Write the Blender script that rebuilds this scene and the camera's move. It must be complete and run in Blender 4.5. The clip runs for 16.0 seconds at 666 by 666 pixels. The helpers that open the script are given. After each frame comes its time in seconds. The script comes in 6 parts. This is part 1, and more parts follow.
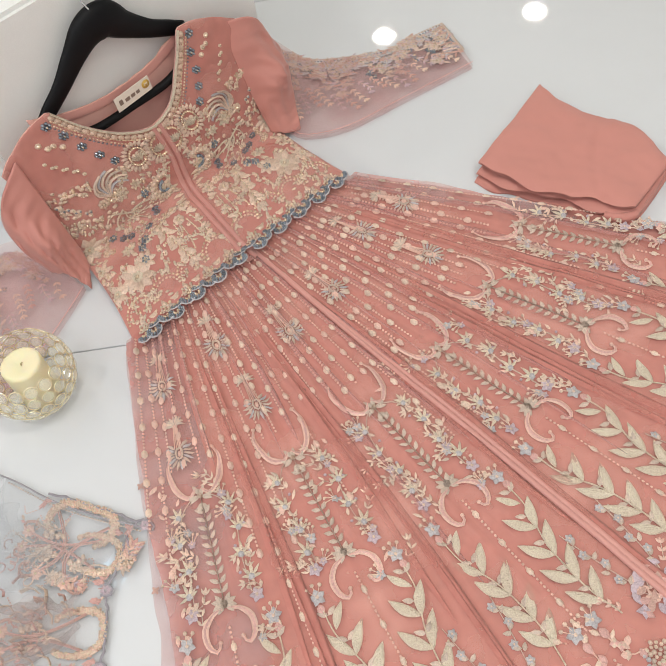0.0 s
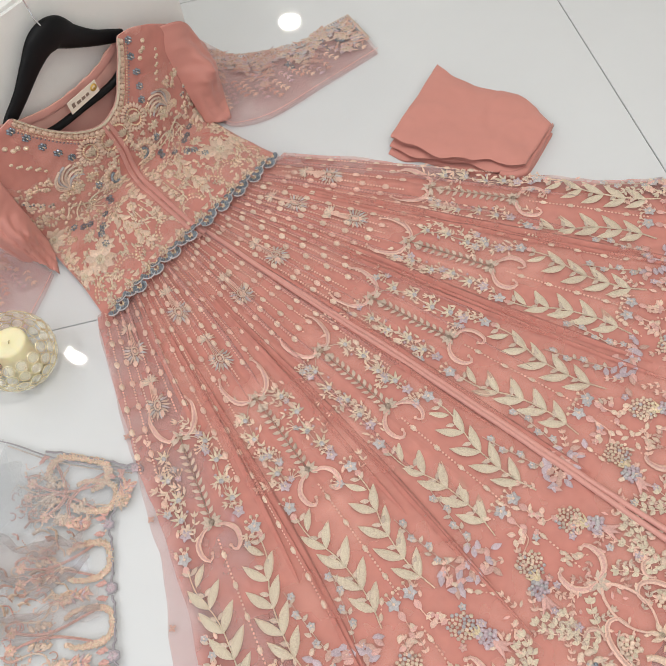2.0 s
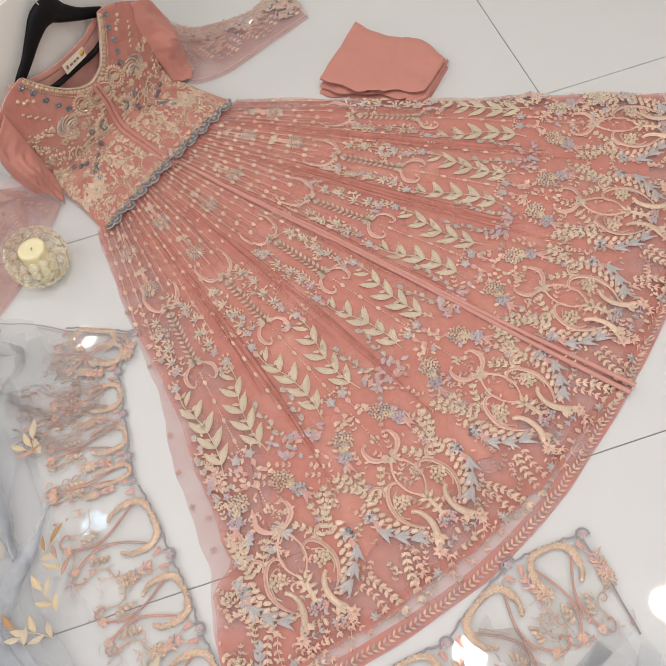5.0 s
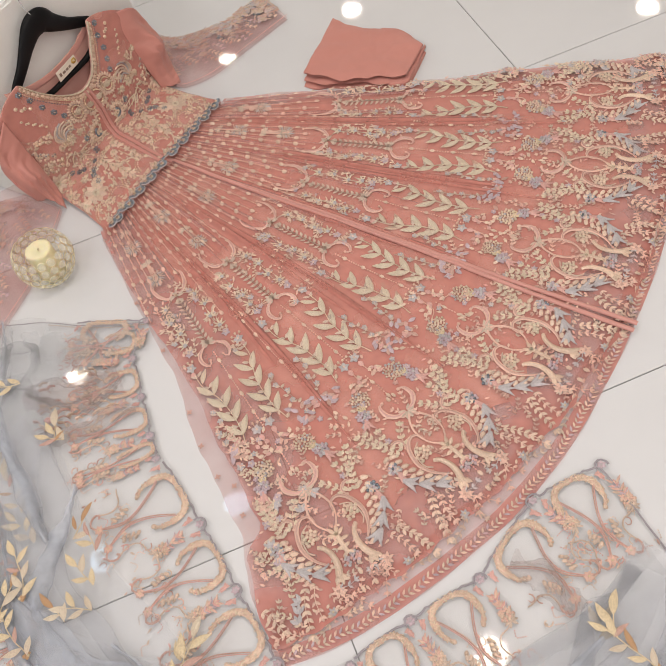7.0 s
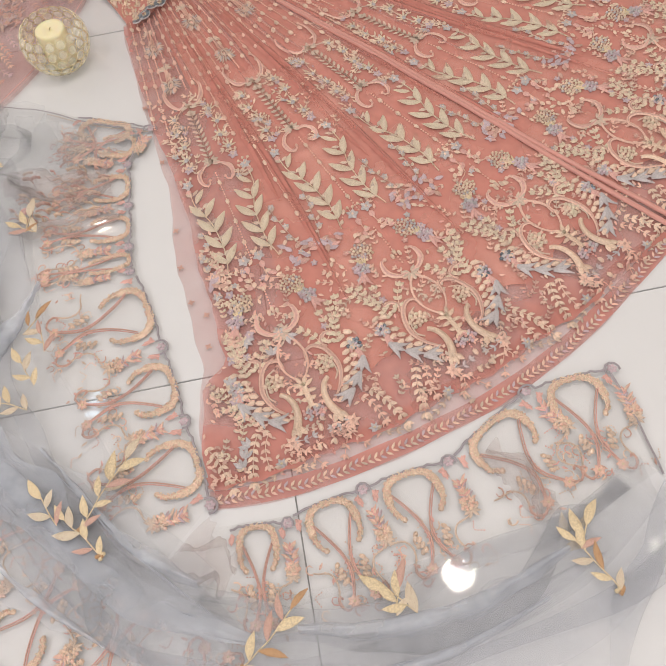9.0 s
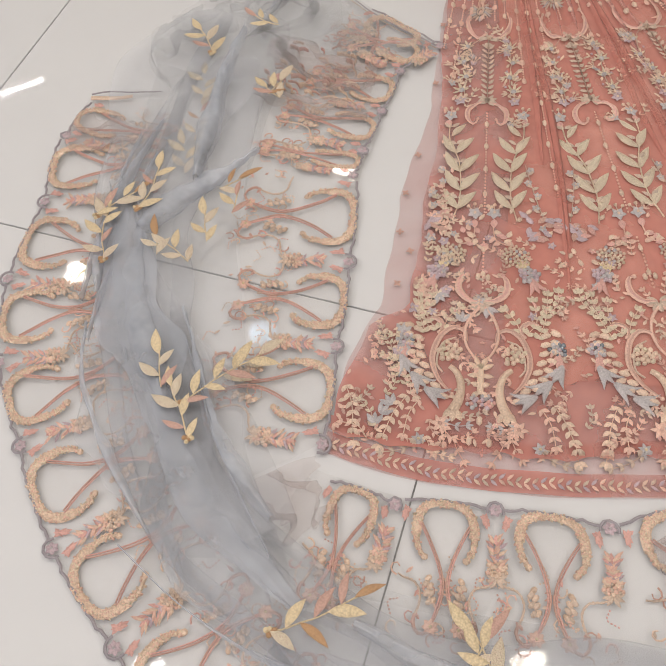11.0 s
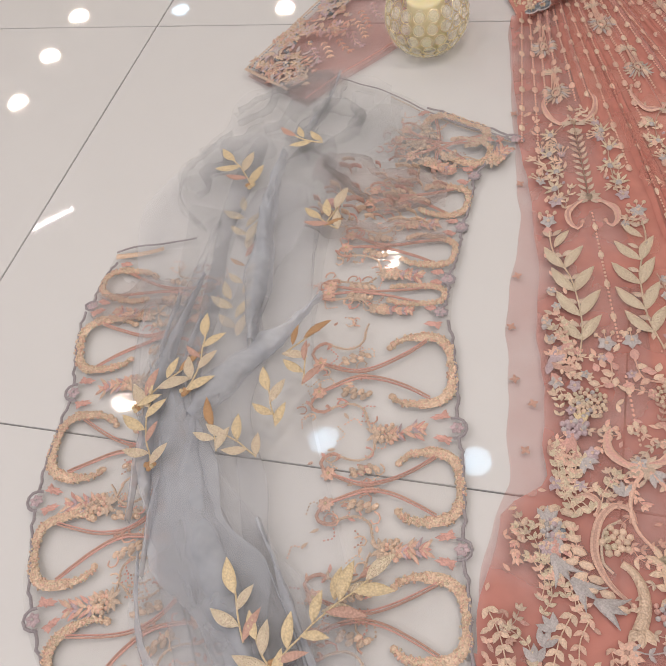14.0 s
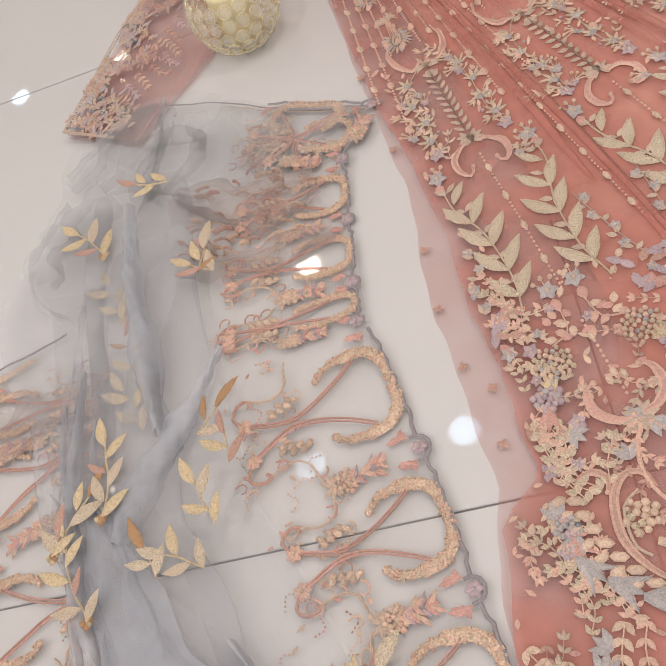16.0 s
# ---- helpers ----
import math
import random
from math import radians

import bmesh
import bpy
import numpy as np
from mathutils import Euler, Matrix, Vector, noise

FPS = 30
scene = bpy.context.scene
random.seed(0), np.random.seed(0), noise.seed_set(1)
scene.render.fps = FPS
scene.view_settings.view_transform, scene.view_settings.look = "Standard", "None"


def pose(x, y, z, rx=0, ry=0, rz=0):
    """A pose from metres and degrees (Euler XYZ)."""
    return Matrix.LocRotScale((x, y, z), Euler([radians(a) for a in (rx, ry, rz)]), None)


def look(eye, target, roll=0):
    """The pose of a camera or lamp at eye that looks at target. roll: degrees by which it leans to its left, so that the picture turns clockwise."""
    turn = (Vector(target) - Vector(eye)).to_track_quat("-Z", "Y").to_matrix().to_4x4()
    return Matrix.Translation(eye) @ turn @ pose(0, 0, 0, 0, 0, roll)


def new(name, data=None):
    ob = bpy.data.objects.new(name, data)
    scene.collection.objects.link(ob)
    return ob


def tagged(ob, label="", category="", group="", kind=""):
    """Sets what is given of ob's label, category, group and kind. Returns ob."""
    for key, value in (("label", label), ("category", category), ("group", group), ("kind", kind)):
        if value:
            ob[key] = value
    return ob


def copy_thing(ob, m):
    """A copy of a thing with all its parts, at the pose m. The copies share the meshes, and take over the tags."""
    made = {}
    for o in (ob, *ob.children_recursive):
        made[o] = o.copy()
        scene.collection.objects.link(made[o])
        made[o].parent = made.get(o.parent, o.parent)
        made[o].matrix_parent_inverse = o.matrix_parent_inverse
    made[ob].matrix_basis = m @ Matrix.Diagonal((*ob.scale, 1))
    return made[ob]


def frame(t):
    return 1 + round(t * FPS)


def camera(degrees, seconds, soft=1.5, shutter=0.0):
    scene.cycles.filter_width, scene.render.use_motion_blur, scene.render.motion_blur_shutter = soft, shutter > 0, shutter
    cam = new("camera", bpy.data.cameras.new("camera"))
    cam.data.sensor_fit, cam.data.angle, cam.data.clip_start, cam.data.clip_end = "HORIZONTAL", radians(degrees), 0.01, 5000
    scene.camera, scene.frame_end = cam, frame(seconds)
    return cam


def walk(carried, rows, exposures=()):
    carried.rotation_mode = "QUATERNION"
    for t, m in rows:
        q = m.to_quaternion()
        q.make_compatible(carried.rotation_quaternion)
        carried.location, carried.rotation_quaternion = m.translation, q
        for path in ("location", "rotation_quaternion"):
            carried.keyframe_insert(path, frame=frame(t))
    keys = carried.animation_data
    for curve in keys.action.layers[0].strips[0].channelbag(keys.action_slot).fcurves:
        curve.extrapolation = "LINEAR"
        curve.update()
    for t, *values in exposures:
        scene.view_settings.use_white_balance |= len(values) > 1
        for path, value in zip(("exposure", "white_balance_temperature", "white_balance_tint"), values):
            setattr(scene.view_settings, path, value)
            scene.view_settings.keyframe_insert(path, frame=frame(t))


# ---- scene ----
cam = camera(43.9, 16.0, 1.15)
PATH = [
    (0, (0.208, 0.221, 0.955), (-0.151, 1.323, -0.675), -11.4),
    (0.5, (0.197, 0.175, 0.973), (-0.12, 1.259, -0.677), -10.7),
    (1, (0.187, 0.129, 1.002), (-0.065, 1.207, -0.664), -9.5),
    (1.5, (0.191, 0.106, 1.038), (-0.018, 1.19, -0.63), -9.6),
    (2, (0.213, 0.078, 1.085), (0.022, 1.165, -0.583), -9.9),
    (2.5, (0.273, -0.006, 1.145), (0.097, 1.042, -0.549), -8.2),
    (3, (0.341, -0.114, 1.205), (0.163, 0.919, -0.498), -7.9),
    (3.5, (0.381, -0.175, 1.238), (0.191, 0.855, -0.466), -7.2),
    (4, (0.379, -0.206, 1.254), (0.17, 0.822, -0.449), -8.3),
    (4.2, (0.372, -0.225, 1.262), (0.158, 0.805, -0.439), -9.7),
    (6.3, (0.286, -0.445, 1.263), (0.151, 0.778, -0.314), -16.4),
    (6.5, (0.283, -0.447, 1.261), (0.148, 0.774, -0.318), -16.5),
    (7, (0.279, -0.446, 1.233), (0.133, 0.726, -0.381), -16.5),
    (7.5, (0.273, -0.444, 1.186), (0.098, 0.599, -0.511), -17.2),
    (8, (0.268, -0.453, 1.153), (0.095, 0.554, -0.566), -15.8),
    (8.2, (0.273, -0.462, 1.138), (0.097, 0.539, -0.585), -14.8),
    (10.3, (0.363, -0.447, 0.896), (-0.098, 0.503, -0.803), -1.6),
    (10.5, (0.338, -0.453, 0.884), (-0.194, 0.471, -0.807), -1.9),
    (11, (0.284, -0.437, 0.86), (-0.367, 0.445, -0.813), -4.9),
    (11.5, (0.234, -0.403, 0.844), (-0.466, 0.503, -0.796), -5.3),
    (12, (0.192, -0.378, 0.819), (-0.56, 0.545, -0.788), -6.2),
    (12.5, (0.158, -0.353, 0.796), (-0.625, 0.586, -0.788), -6.5),
    (13, (0.138, -0.333, 0.776), (-0.663, 0.608, -0.796), -7.8),
    (13.5, (0.126, -0.308, 0.757), (-0.686, 0.643, -0.803), -11.5),
    (14, (0.117, -0.278, 0.744), (-0.697, 0.686, -0.808), -15.3),
    (14.5, (0.107, -0.25, 0.726), (-0.7, 0.73, -0.819), -19.2),
    (15, (0.102, -0.22, 0.693), (-0.688, 0.777, -0.851), -25.5),
    (15.5, (0.098, -0.194, 0.659), (-0.66, 0.813, -0.894), -29.8),
    (16, (0.101, -0.174, 0.642), (-0.615, 0.843, -0.924), -31.8),
]
walk(cam, [(t, look(eye, target, roll)) for t, eye, target, roll in PATH],
     [(0, 0.28, 6150, 7), (2, 0.23, 6150, 7), (4, 0.13, 6250, 8), (6.3, 0.08, 6600, 13), (8.2, 0.07, 6600, 13), (10.3, 0.06, 6600, 12), (11, -0.10, 6650, 12), (12, -0.17, 6700, 13), (16, -0.11, 6800, 16)])

# ---------------------------------------------------------------- light
world = bpy.data.worlds.new("World")
scene.world = world
world.use_nodes = True
world.node_tree.nodes["Background"].inputs[0].default_value = (0.9, 0.93, 1.0, 1)
world.node_tree.nodes["Background"].inputs[1].default_value = 0.25
scene.view_settings.exposure = 0.0

CEIL = 2.8
WARM, COOL, FILL = (1.0, 0.91, 0.77), (0.50, 0.78, 1.0), (1.0, 0.975, 0.955)
# The last twelve are unseen lamps, added at made-up places to brighten the floor.
LAMPS = [
    (0.43, 5.68, WARM), (-0.64, 5.4, WARM), (-1.46, 1.3, COOL), (-1.69, 2.52, WARM),
    (1.37, 0.68, WARM), (0.44, 0.52, WARM), (2.6, 4.9, WARM), (-5.2, 3.05, WARM),
    (-5.05, 2.44, COOL), (-0.72, 1.48, COOL), (-2.6, 1.1, WARM), (-5.5, 4.2, WARM),
    (-4.6, 4.5, COOL), (-3.69, 4.73, WARM), (-5.36, 3.64, WARM),
] + [(x, y, FILL) for x in (-2.1, -0.9, 0.3, 1.5) for y in (-0.35, -1.2, -2.05)]
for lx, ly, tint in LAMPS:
    lamp = new("downlight_and_fill_lamp", bpy.data.lights.new("downlight_and_fill_lamp", "AREA"))
    lamp.data.shape, lamp.data.size, lamp.data.energy, lamp.data.color = "DISK", 0.15, {WARM: 9.8, COOL: 1.1, FILL: 5.0}[tint], tint
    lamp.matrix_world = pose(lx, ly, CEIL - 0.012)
strip = new("strip_lamp", bpy.data.lights.new("strip_lamp", "AREA"))
strip.data.shape, strip.data.size, strip.data.size_y, strip.data.energy = "RECTANGLE", 0.3, 0.04, 1.5
strip.matrix_world = pose(-4.0, 2.09, CEIL - 0.012, 0, 0, 60)

# ---------------------------------------------------------------- materials
def material(name, colour, rough=0.6, metal=0.0, **more):
    """A Principled material with colour variation at two scales, by piece, and a fine bump."""
    m = bpy.data.materials.new(name)
    m.use_nodes = True
    n, k = m.node_tree.nodes, m.node_tree.links
    b = n["Principled BSDF"]
    vary, scale, fine, bump = more.get("vary", 0.12), more.get("scale", 14.0), more.get("fine", 700.0), more.get("bump", 0.25)
    co = n.new("ShaderNodeNewGeometry")
    big = n.new("ShaderNodeTexNoise")
    small = n.new("ShaderNodeTexVoronoi" if more.get("stitch") else "ShaderNodeTexNoise")
    big.inputs["Scale"].default_value, small.inputs["Scale"].default_value = scale, fine
    big.inputs["Detail"].default_value = 4
    k.new(co.outputs["Position"], big.inputs["Vector"])
    k.new(co.outputs["Position"], small.inputs["Vector"])
    fine_out = small.outputs["Distance"] if more.get("stitch") else small.outputs["Fac"]
    ramp = n.new("ShaderNodeMix")
    ramp.data_type = "RGBA"
    dark = [c * (1 - vary) for c in colour]
    light = [min(1, c * (1 + vary)) for c in colour]
    # Stitches: groove shade is put into the colour, dark between the raised loops.
    if more.get("stitch"):
        dark, light = light, dark
    ramp.inputs[6].default_value, ramp.inputs[7].default_value = (*dark, 1), (*light, 1)
    mix = n.new("ShaderNodeMath")
    mix.operation = "MULTIPLY_ADD"
    mix.inputs[1].default_value = 0.5
    k.new(fine_out, mix.inputs[0])
    half = n.new("ShaderNodeMath")
    half.operation = "MULTIPLY"
    half.inputs[1].default_value = 0.5
    k.new(big.outputs["Fac"], half.inputs[0])
    k.new(half.outputs[0], mix.inputs[2])
    k.new(mix.outputs[0], ramp.inputs[0])
    out = ramp.outputs[2]
    if more.get("islands"):
        hsv = n.new("ShaderNodeHueSaturation")
        spread = n.new("ShaderNodeMapRange")
        spread.inputs["To Min"].default_value, spread.inputs["To Max"].default_value = 1 - more["islands"], 1 + more["islands"]
        k.new(co.outputs["Random Per Island"], spread.inputs["Value"])
        k.new(spread.outputs[0], hsv.inputs["Value"])
        k.new(out, hsv.inputs["Color"])
        out = hsv.outputs[0]
    k.new(out, b.inputs["Base Color"])
    b.inputs["Roughness"].default_value, b.inputs["Metallic"].default_value = rough, metal
    b.inputs["Specular IOR Level"].default_value = more.get("spec", 0.3)
    b.inputs["Sheen Weight"].default_value = more.get("sheen", 0.0)
    b.inputs["Transmission Weight"].default_value = more.get("glass", 0.0)
    b.inputs["Alpha"].default_value = more.get("alpha", 1.0)
    if bump:
        bp = n.new("ShaderNodeBump")
        bp.inputs["Strength"].default_value, bp.inputs["Distance"].default_value = bump, more.get("depth", 0.001)
        bp.invert = bool(more.get("stitch"))
        k.new(fine_out, bp.inputs["Height"])
        k.new(bp.outputs[0], b.inputs["Normal"])
    return m


def net(name, colour, cover, vary=0.35, scale=9.0):
    """Fine sheer net: threads that cover part of the surface, a little unevenly, and let the rest of the light through."""
    m = material(name, colour, 0.8, spec=0.1, bump=0.0, vary=0.06, sheen=0.15)
    n, k = m.node_tree.nodes, m.node_tree.links
    co, no, rg = n.new("ShaderNodeNewGeometry"), n.new("ShaderNodeTexNoise"), n.new("ShaderNodeMapRange")
    no.inputs["Scale"].default_value, no.inputs["Detail"].default_value = scale, 3
    k.new(co.outputs["Position"], no.inputs["Vector"])
    k.new(no.outputs["Fac"], rg.inputs["Value"])
    rg.inputs["From Min"].default_value, rg.inputs["From Max"].default_value = 0.3, 0.7
    rg.inputs["To Min"].default_value, rg.inputs["To Max"].default_value = cover * (1 - vary), cover * (1 + vary)
    k.new(rg.outputs[0], n["Principled BSDF"].inputs["Alpha"])
    return m


TILE = material("white_marble_tile", (0.685, 0.69, 0.71), 0.03, vary=0.03, scale=1.6, fine=14, bump=0.0, spec=0.3)
GROUT = material("grey_grout", (0.24, 0.24, 0.24), 0.7)
PAINT = material("white_paint", (0.8, 0.79, 0.77), 0.7, bump=0.1)
LINING = material("salmon_lining", (0.72, 0.395, 0.335), 0.85, spec=0.15, sheen=0.15, vary=0.17, scale=9, fine=1500, bump=0.1)
COTTON = material("salmon_cotton", (0.58, 0.25, 0.21), 0.7, sheen=0.2, vary=0.06, scale=9, fine=1800, bump=0.2)
NET = net("salmon_net", (0.66, 0.275, 0.230), 0.46, 0.55, 13.0)
NET_PALE = net("pale_salmon_net", (0.68, 0.34, 0.32), 0.30)
SLEEVENET = net("sleeve_net", (0.68, 0.39, 0.37), 0.26, 0.5, 9.0)
PLACKET = material("salmon_satin", (0.62, 0.305, 0.265), 0.4, sheen=0.2, vary=0.06, fine=1500, bump=0.1)
GOLD = material("champagne_thread", (0.92, 0.665, 0.52), 0.42, vary=0.38, stitch=True, fine=560, bump=1.0, depth=0.002, islands=0.10, spec=0.5)
IVORY = material("ivory_thread", (0.76, 0.555, 0.445), 0.5, vary=0.40, stitch=True, fine=520, bump=0.8, islands=0.12)
PEACH = material("peach_thread", (0.75, 0.49, 0.405), 0.5, vary=0.38, stitch=True, fine=520, bump=0.7, islands=0.10)
PINK = material("pink_thread", (0.66, 0.39, 0.35), 0.5, vary=0.40, stitch=True, fine=520, bump=0.8, islands=0.12)
SAGE = material("sage_thread", (0.59, 0.465, 0.385), 0.5, vary=0.40, stitch=True, fine=520, bump=0.8, islands=0.12)
BLUE = material("grey_blue_thread", (0.50, 0.465, 0.475), 0.5, vary=0.40, stitch=True, fine=520, bump=0.8, islands=0.12)
LILAC = material("lilac_thread", (0.53, 0.42, 0.46), 0.5, vary=0.40, stitch=True, fine=520, bump=0.8, islands=0.12)
STEEL = material("blue_glass_bead", (0.23, 0.26, 0.30), 0.22, 0.3, vary=0.3, islands=0.35, bump=0.0, spec=0.8)
PEARL = material("champagne_bead", (0.80, 0.62, 0.44), 0.2, 0.35, vary=0.15, islands=0.3, bump=0.0, spec=0.8)
SEQUIN = material("gold_sequin", (0.75, 0.54, 0.42), 0.34, 0.2, vary=0.42, stitch=True, fine=460, bump=1.0, islands=0.12, spec=0.7)
ROSE = material("dusty_rose_thread", (0.56, 0.355, 0.30), 0.5, vary=0.40, stitch=True, fine=520, bump=0.8, islands=0.1)
LEAFGOLD = material("yellow_gold_thread", (0.72, 0.55, 0.36), 0.4, vary=0.5, stitch=True, fine=420, bump=0.9, islands=0.1, spec=0.5)
BRONZE = material("bronze_thread", (0.48, 0.29, 0.16), 0.4, vary=0.3, stitch=True, fine=420, bump=0.9, islands=0.1)
GREYNET = net("grey_blue_net", (0.62, 0.64, 0.70), 0.20, 0.4, 14.0)
SLEEVE = material("salmon_sleeve", (0.60, 0.265, 0.225), 0.55, sheen=0.15, vary=0.08, scale=8, fine=1500, bump=0.1)
PLEATNET = net("folded_grey_blue_net", (0.60, 0.64, 0.72), 0.42, 0.3, 20.0)
PALENET = net("pale_grey_net", (0.55, 0.565, 0.60), 0.16)
LACENET = net("clear_net", (0.70, 0.68, 0.66), 0.10)
MAUVENET = net("mauve_net", (0.52, 0.43, 0.42), 0.22)
GREYEDGE = material("grey_edging_thread", (0.36, 0.33, 0.36), 0.6, vary=0.3, stitch=True, fine=700, bump=0.8)
BLACK = material("black_plastic", (0.004, 0.004, 0.005), 0.5, vary=0.2, bump=0.05, spec=0.2)
CHROME = material("chrome_wire", (0.75, 0.75, 0.77), 0.18, 1.0, bump=0.0)
WIRE = material("gold_wire", (0.97, 0.85, 0.62), 0.3, 0.85, vary=0.1, bump=0.0)
CRYSTAL = material("clear_crystal", (1.0, 0.94, 0.80), 0.12, vary=0.05, bump=0.0, spec=0.9, alpha=0.26)
WAX = material("cream_wax", (0.86, 0.78, 0.52), 0.45, vary=0.05, scale=40, bump=0.1)
WAX.node_tree.nodes["Principled BSDF"].inputs["Subsurface Weight"].default_value = 0.3
WAX.node_tree.nodes["Principled BSDF"].inputs["Subsurface Radius"].default_value = (0.01, 0.007, 0.003)
WICK = material("wick", (0.5, 0.42, 0.25), 0.8)
LABEL = material("cream_label", (0.80, 0.72, 0.62), 0.6)
INK = material("brown_ink", (0.25, 0.18, 0.14), 0.6)
MUSTARD = material("mustard_print", (0.60, 0.38, 0.08), 0.5)

# ---------------------------------------------------------------- helpers for meshes
def part(name, bm, mat, parent=None, label="", smooth=True):
    me = bpy.data.meshes.new(name)
    bm.to_mesh(me)
    bm.free()
    return link(name, me, mat, parent, label, smooth)


def link(name, me, mat, parent=None, label="", smooth=True):
    me.materials.append(mat)
    if smooth:
        me.polygons.foreach_set("use_smooth", [True] * len(me.polygons))
    ob = new(name, me)
    if parent:
        hang(ob, parent)
    if label:
        ob["label"] = label
    return ob


def hang(ob, parent):
    """Parent ob, built at its world place, under a thing or a part without moving it."""
    ob.parent = parent
    if parent.type == "EMPTY":
        ob.matrix_parent_inverse = Matrix.Translation(-parent.location)


def box(x0, y0, z0, x1, y1, z1, bevel=0.0):
    bm = bmesh.new()
    bmesh.ops.create_cube(bm, size=1.0)
    for v in bm.verts:
        v.co = Vector(((x0 + x1) / 2 + v.co.x * (x1 - x0), (y0 + y1) / 2 + v.co.y * (y1 - y0), (z0 + z1) / 2 + v.co.z * (z1 - z0)))
    if bevel:
        bmesh.ops.bevel(bm, geom=list(bm.edges), offset=bevel, segments=2, affect="EDGES")
    return bm


def smooth_line(pts, n, dims=2):
    """n + 1 points at even steps of length on a Catmull-Rom line through pts (tuples of any length)."""
    p = np.array(pts, float)
    p = np.vstack([2 * p[0] - p[1], p, 2 * p[-1] - p[-2]])
    fine = []
    for i in range(1, len(p) - 2):
        for t in np.linspace(0, 1, 24, endpoint=False):
            a, b, c, d = p[i - 1:i + 3]
            fine.append(0.5 * (2 * b + (c - a) * t + (2 * a - 5 * b + 4 * c - d) * t ** 2 + (3 * b - a - 3 * c + d) * t ** 3))
    fine.append(p[-2])
    fine = np.array(fine)
    d = np.concatenate([[0], np.cumsum(np.linalg.norm(np.diff(fine[:, :dims], axis=0), axis=1))])
    s = np.linspace(0, d[-1], n + 1)
    return np.stack([np.interp(s, d, fine[:, k]) for k in range(fine.shape[1])], 1)


def sheet(name, grid, mat, parent=None, label="", thick=0.0):
    """A surface from a grid of points [row][column]; thick: a solid of that thickness."""
    g = np.asarray(grid, float)
    nu, nv = g.shape[:2]
    me = bpy.data.meshes.new(name)
    faces = [(i * nv + j, i * nv + j + 1, (i + 1) * nv + j + 1, (i + 1) * nv + j) for i in range(nu - 1) for j in range(nv - 1)]
    me.from_pydata(g.reshape(-1, 3).tolist(), [], faces)
    ob = link(name, me, mat, parent, label)
    if thick:
        mod = ob.modifiers.new("thickness", "SOLIDIFY")
        mod.thickness, mod.offset = thick, -1.0
    return ob


def rod(name, pts, radii, mat, parent=None, label="", sides=8, flat=1.0, steps=0, closed=False):
    """A round bar through pts, with a radius at each; flat: its height over its width."""
    q = np.array([(*p, r) for p, r in zip(pts, radii)], float)
    if steps:
        q = smooth_line([tuple(v) for v in q], steps, 3)
    n = len(q)
    verts, faces = [], []
    for i in range(n):
        a, b = (q[(i + 1) % n], q[i - 1]) if closed else (q[min(i + 1, n - 1)], q[max(i - 1, 0)])
        t = Vector((a - b)[:3]).normalized()
        side = t.cross(Vector((0, 0, 1)))
        side = side.normalized() if side.length > 1e-4 else Vector((1, 0, 0))
        up = side.cross(t)
        for k in range(sides):
            w = 2 * math.pi * k / sides
            verts.append(Vector(q[i][:3]) + side * (math.cos(w) * q[i][3]) + up * (math.sin(w) * q[i][3] * flat))
    for i in range(n if closed else n - 1):
        for k in range(sides):
            a, b = i * sides + k, i * sides + (k + 1) % sides
            c, d = ((i + 1) % n) * sides + (k + 1) % sides, ((i + 1) % n) * sides + k
            faces.append((a, b, c, d))
    if not closed:
        faces += [tuple(range(sides))[::-1], tuple(range((n - 1) * sides, n * sides))]
    me = bpy.data.meshes.new(name)
    me.from_pydata([tuple(v) for v in verts], [], faces)
    return link(name, me, mat, parent, label)


def thing(name, x, y, z, label, category, group=""):
    ob = new(name)
    ob.location = (x, y, z)
    ob.empty_display_size = 0.05
    return tagged(ob, label, category, group)


# ---------------------------------------------------------------- room
(wx0, wy0), (wx1, wy1) = (-6.6, -2.6), (3.6, 7.2)
floor = tagged(part("floor", box(wx0, wy0, -0.06, wx1, wy1, -0.003), GROUT, smooth=False), "thin grey grout bed under glossy white tiles", "floor", kind="structure")
tagged(part("ceiling", box(wx0, wy0, CEIL, wx1, wy1, CEIL + 0.1), PAINT, smooth=False), "plain white painted ceiling with round downlights", "ceiling", kind="structure")
for name, b in (("wall_north", (wx0, wy1, -0.06, wx1, wy1 + 0.1, CEIL + 0.1)), ("wall_south", (wx0, wy0 - 0.1, -0.06, wx1, wy0, CEIL + 0.1)),
                ("wall_west", (wx0 - 0.1, wy0, -0.06, wx0, wy1, CEIL + 0.1)), ("wall_east", (wx1, wy0, -0.06, wx1 + 0.1, wy1, CEIL + 0.1))):
    tagged(part(name, box(*b), PAINT, smooth=False), "plain white painted wall", "wall", kind="structure")

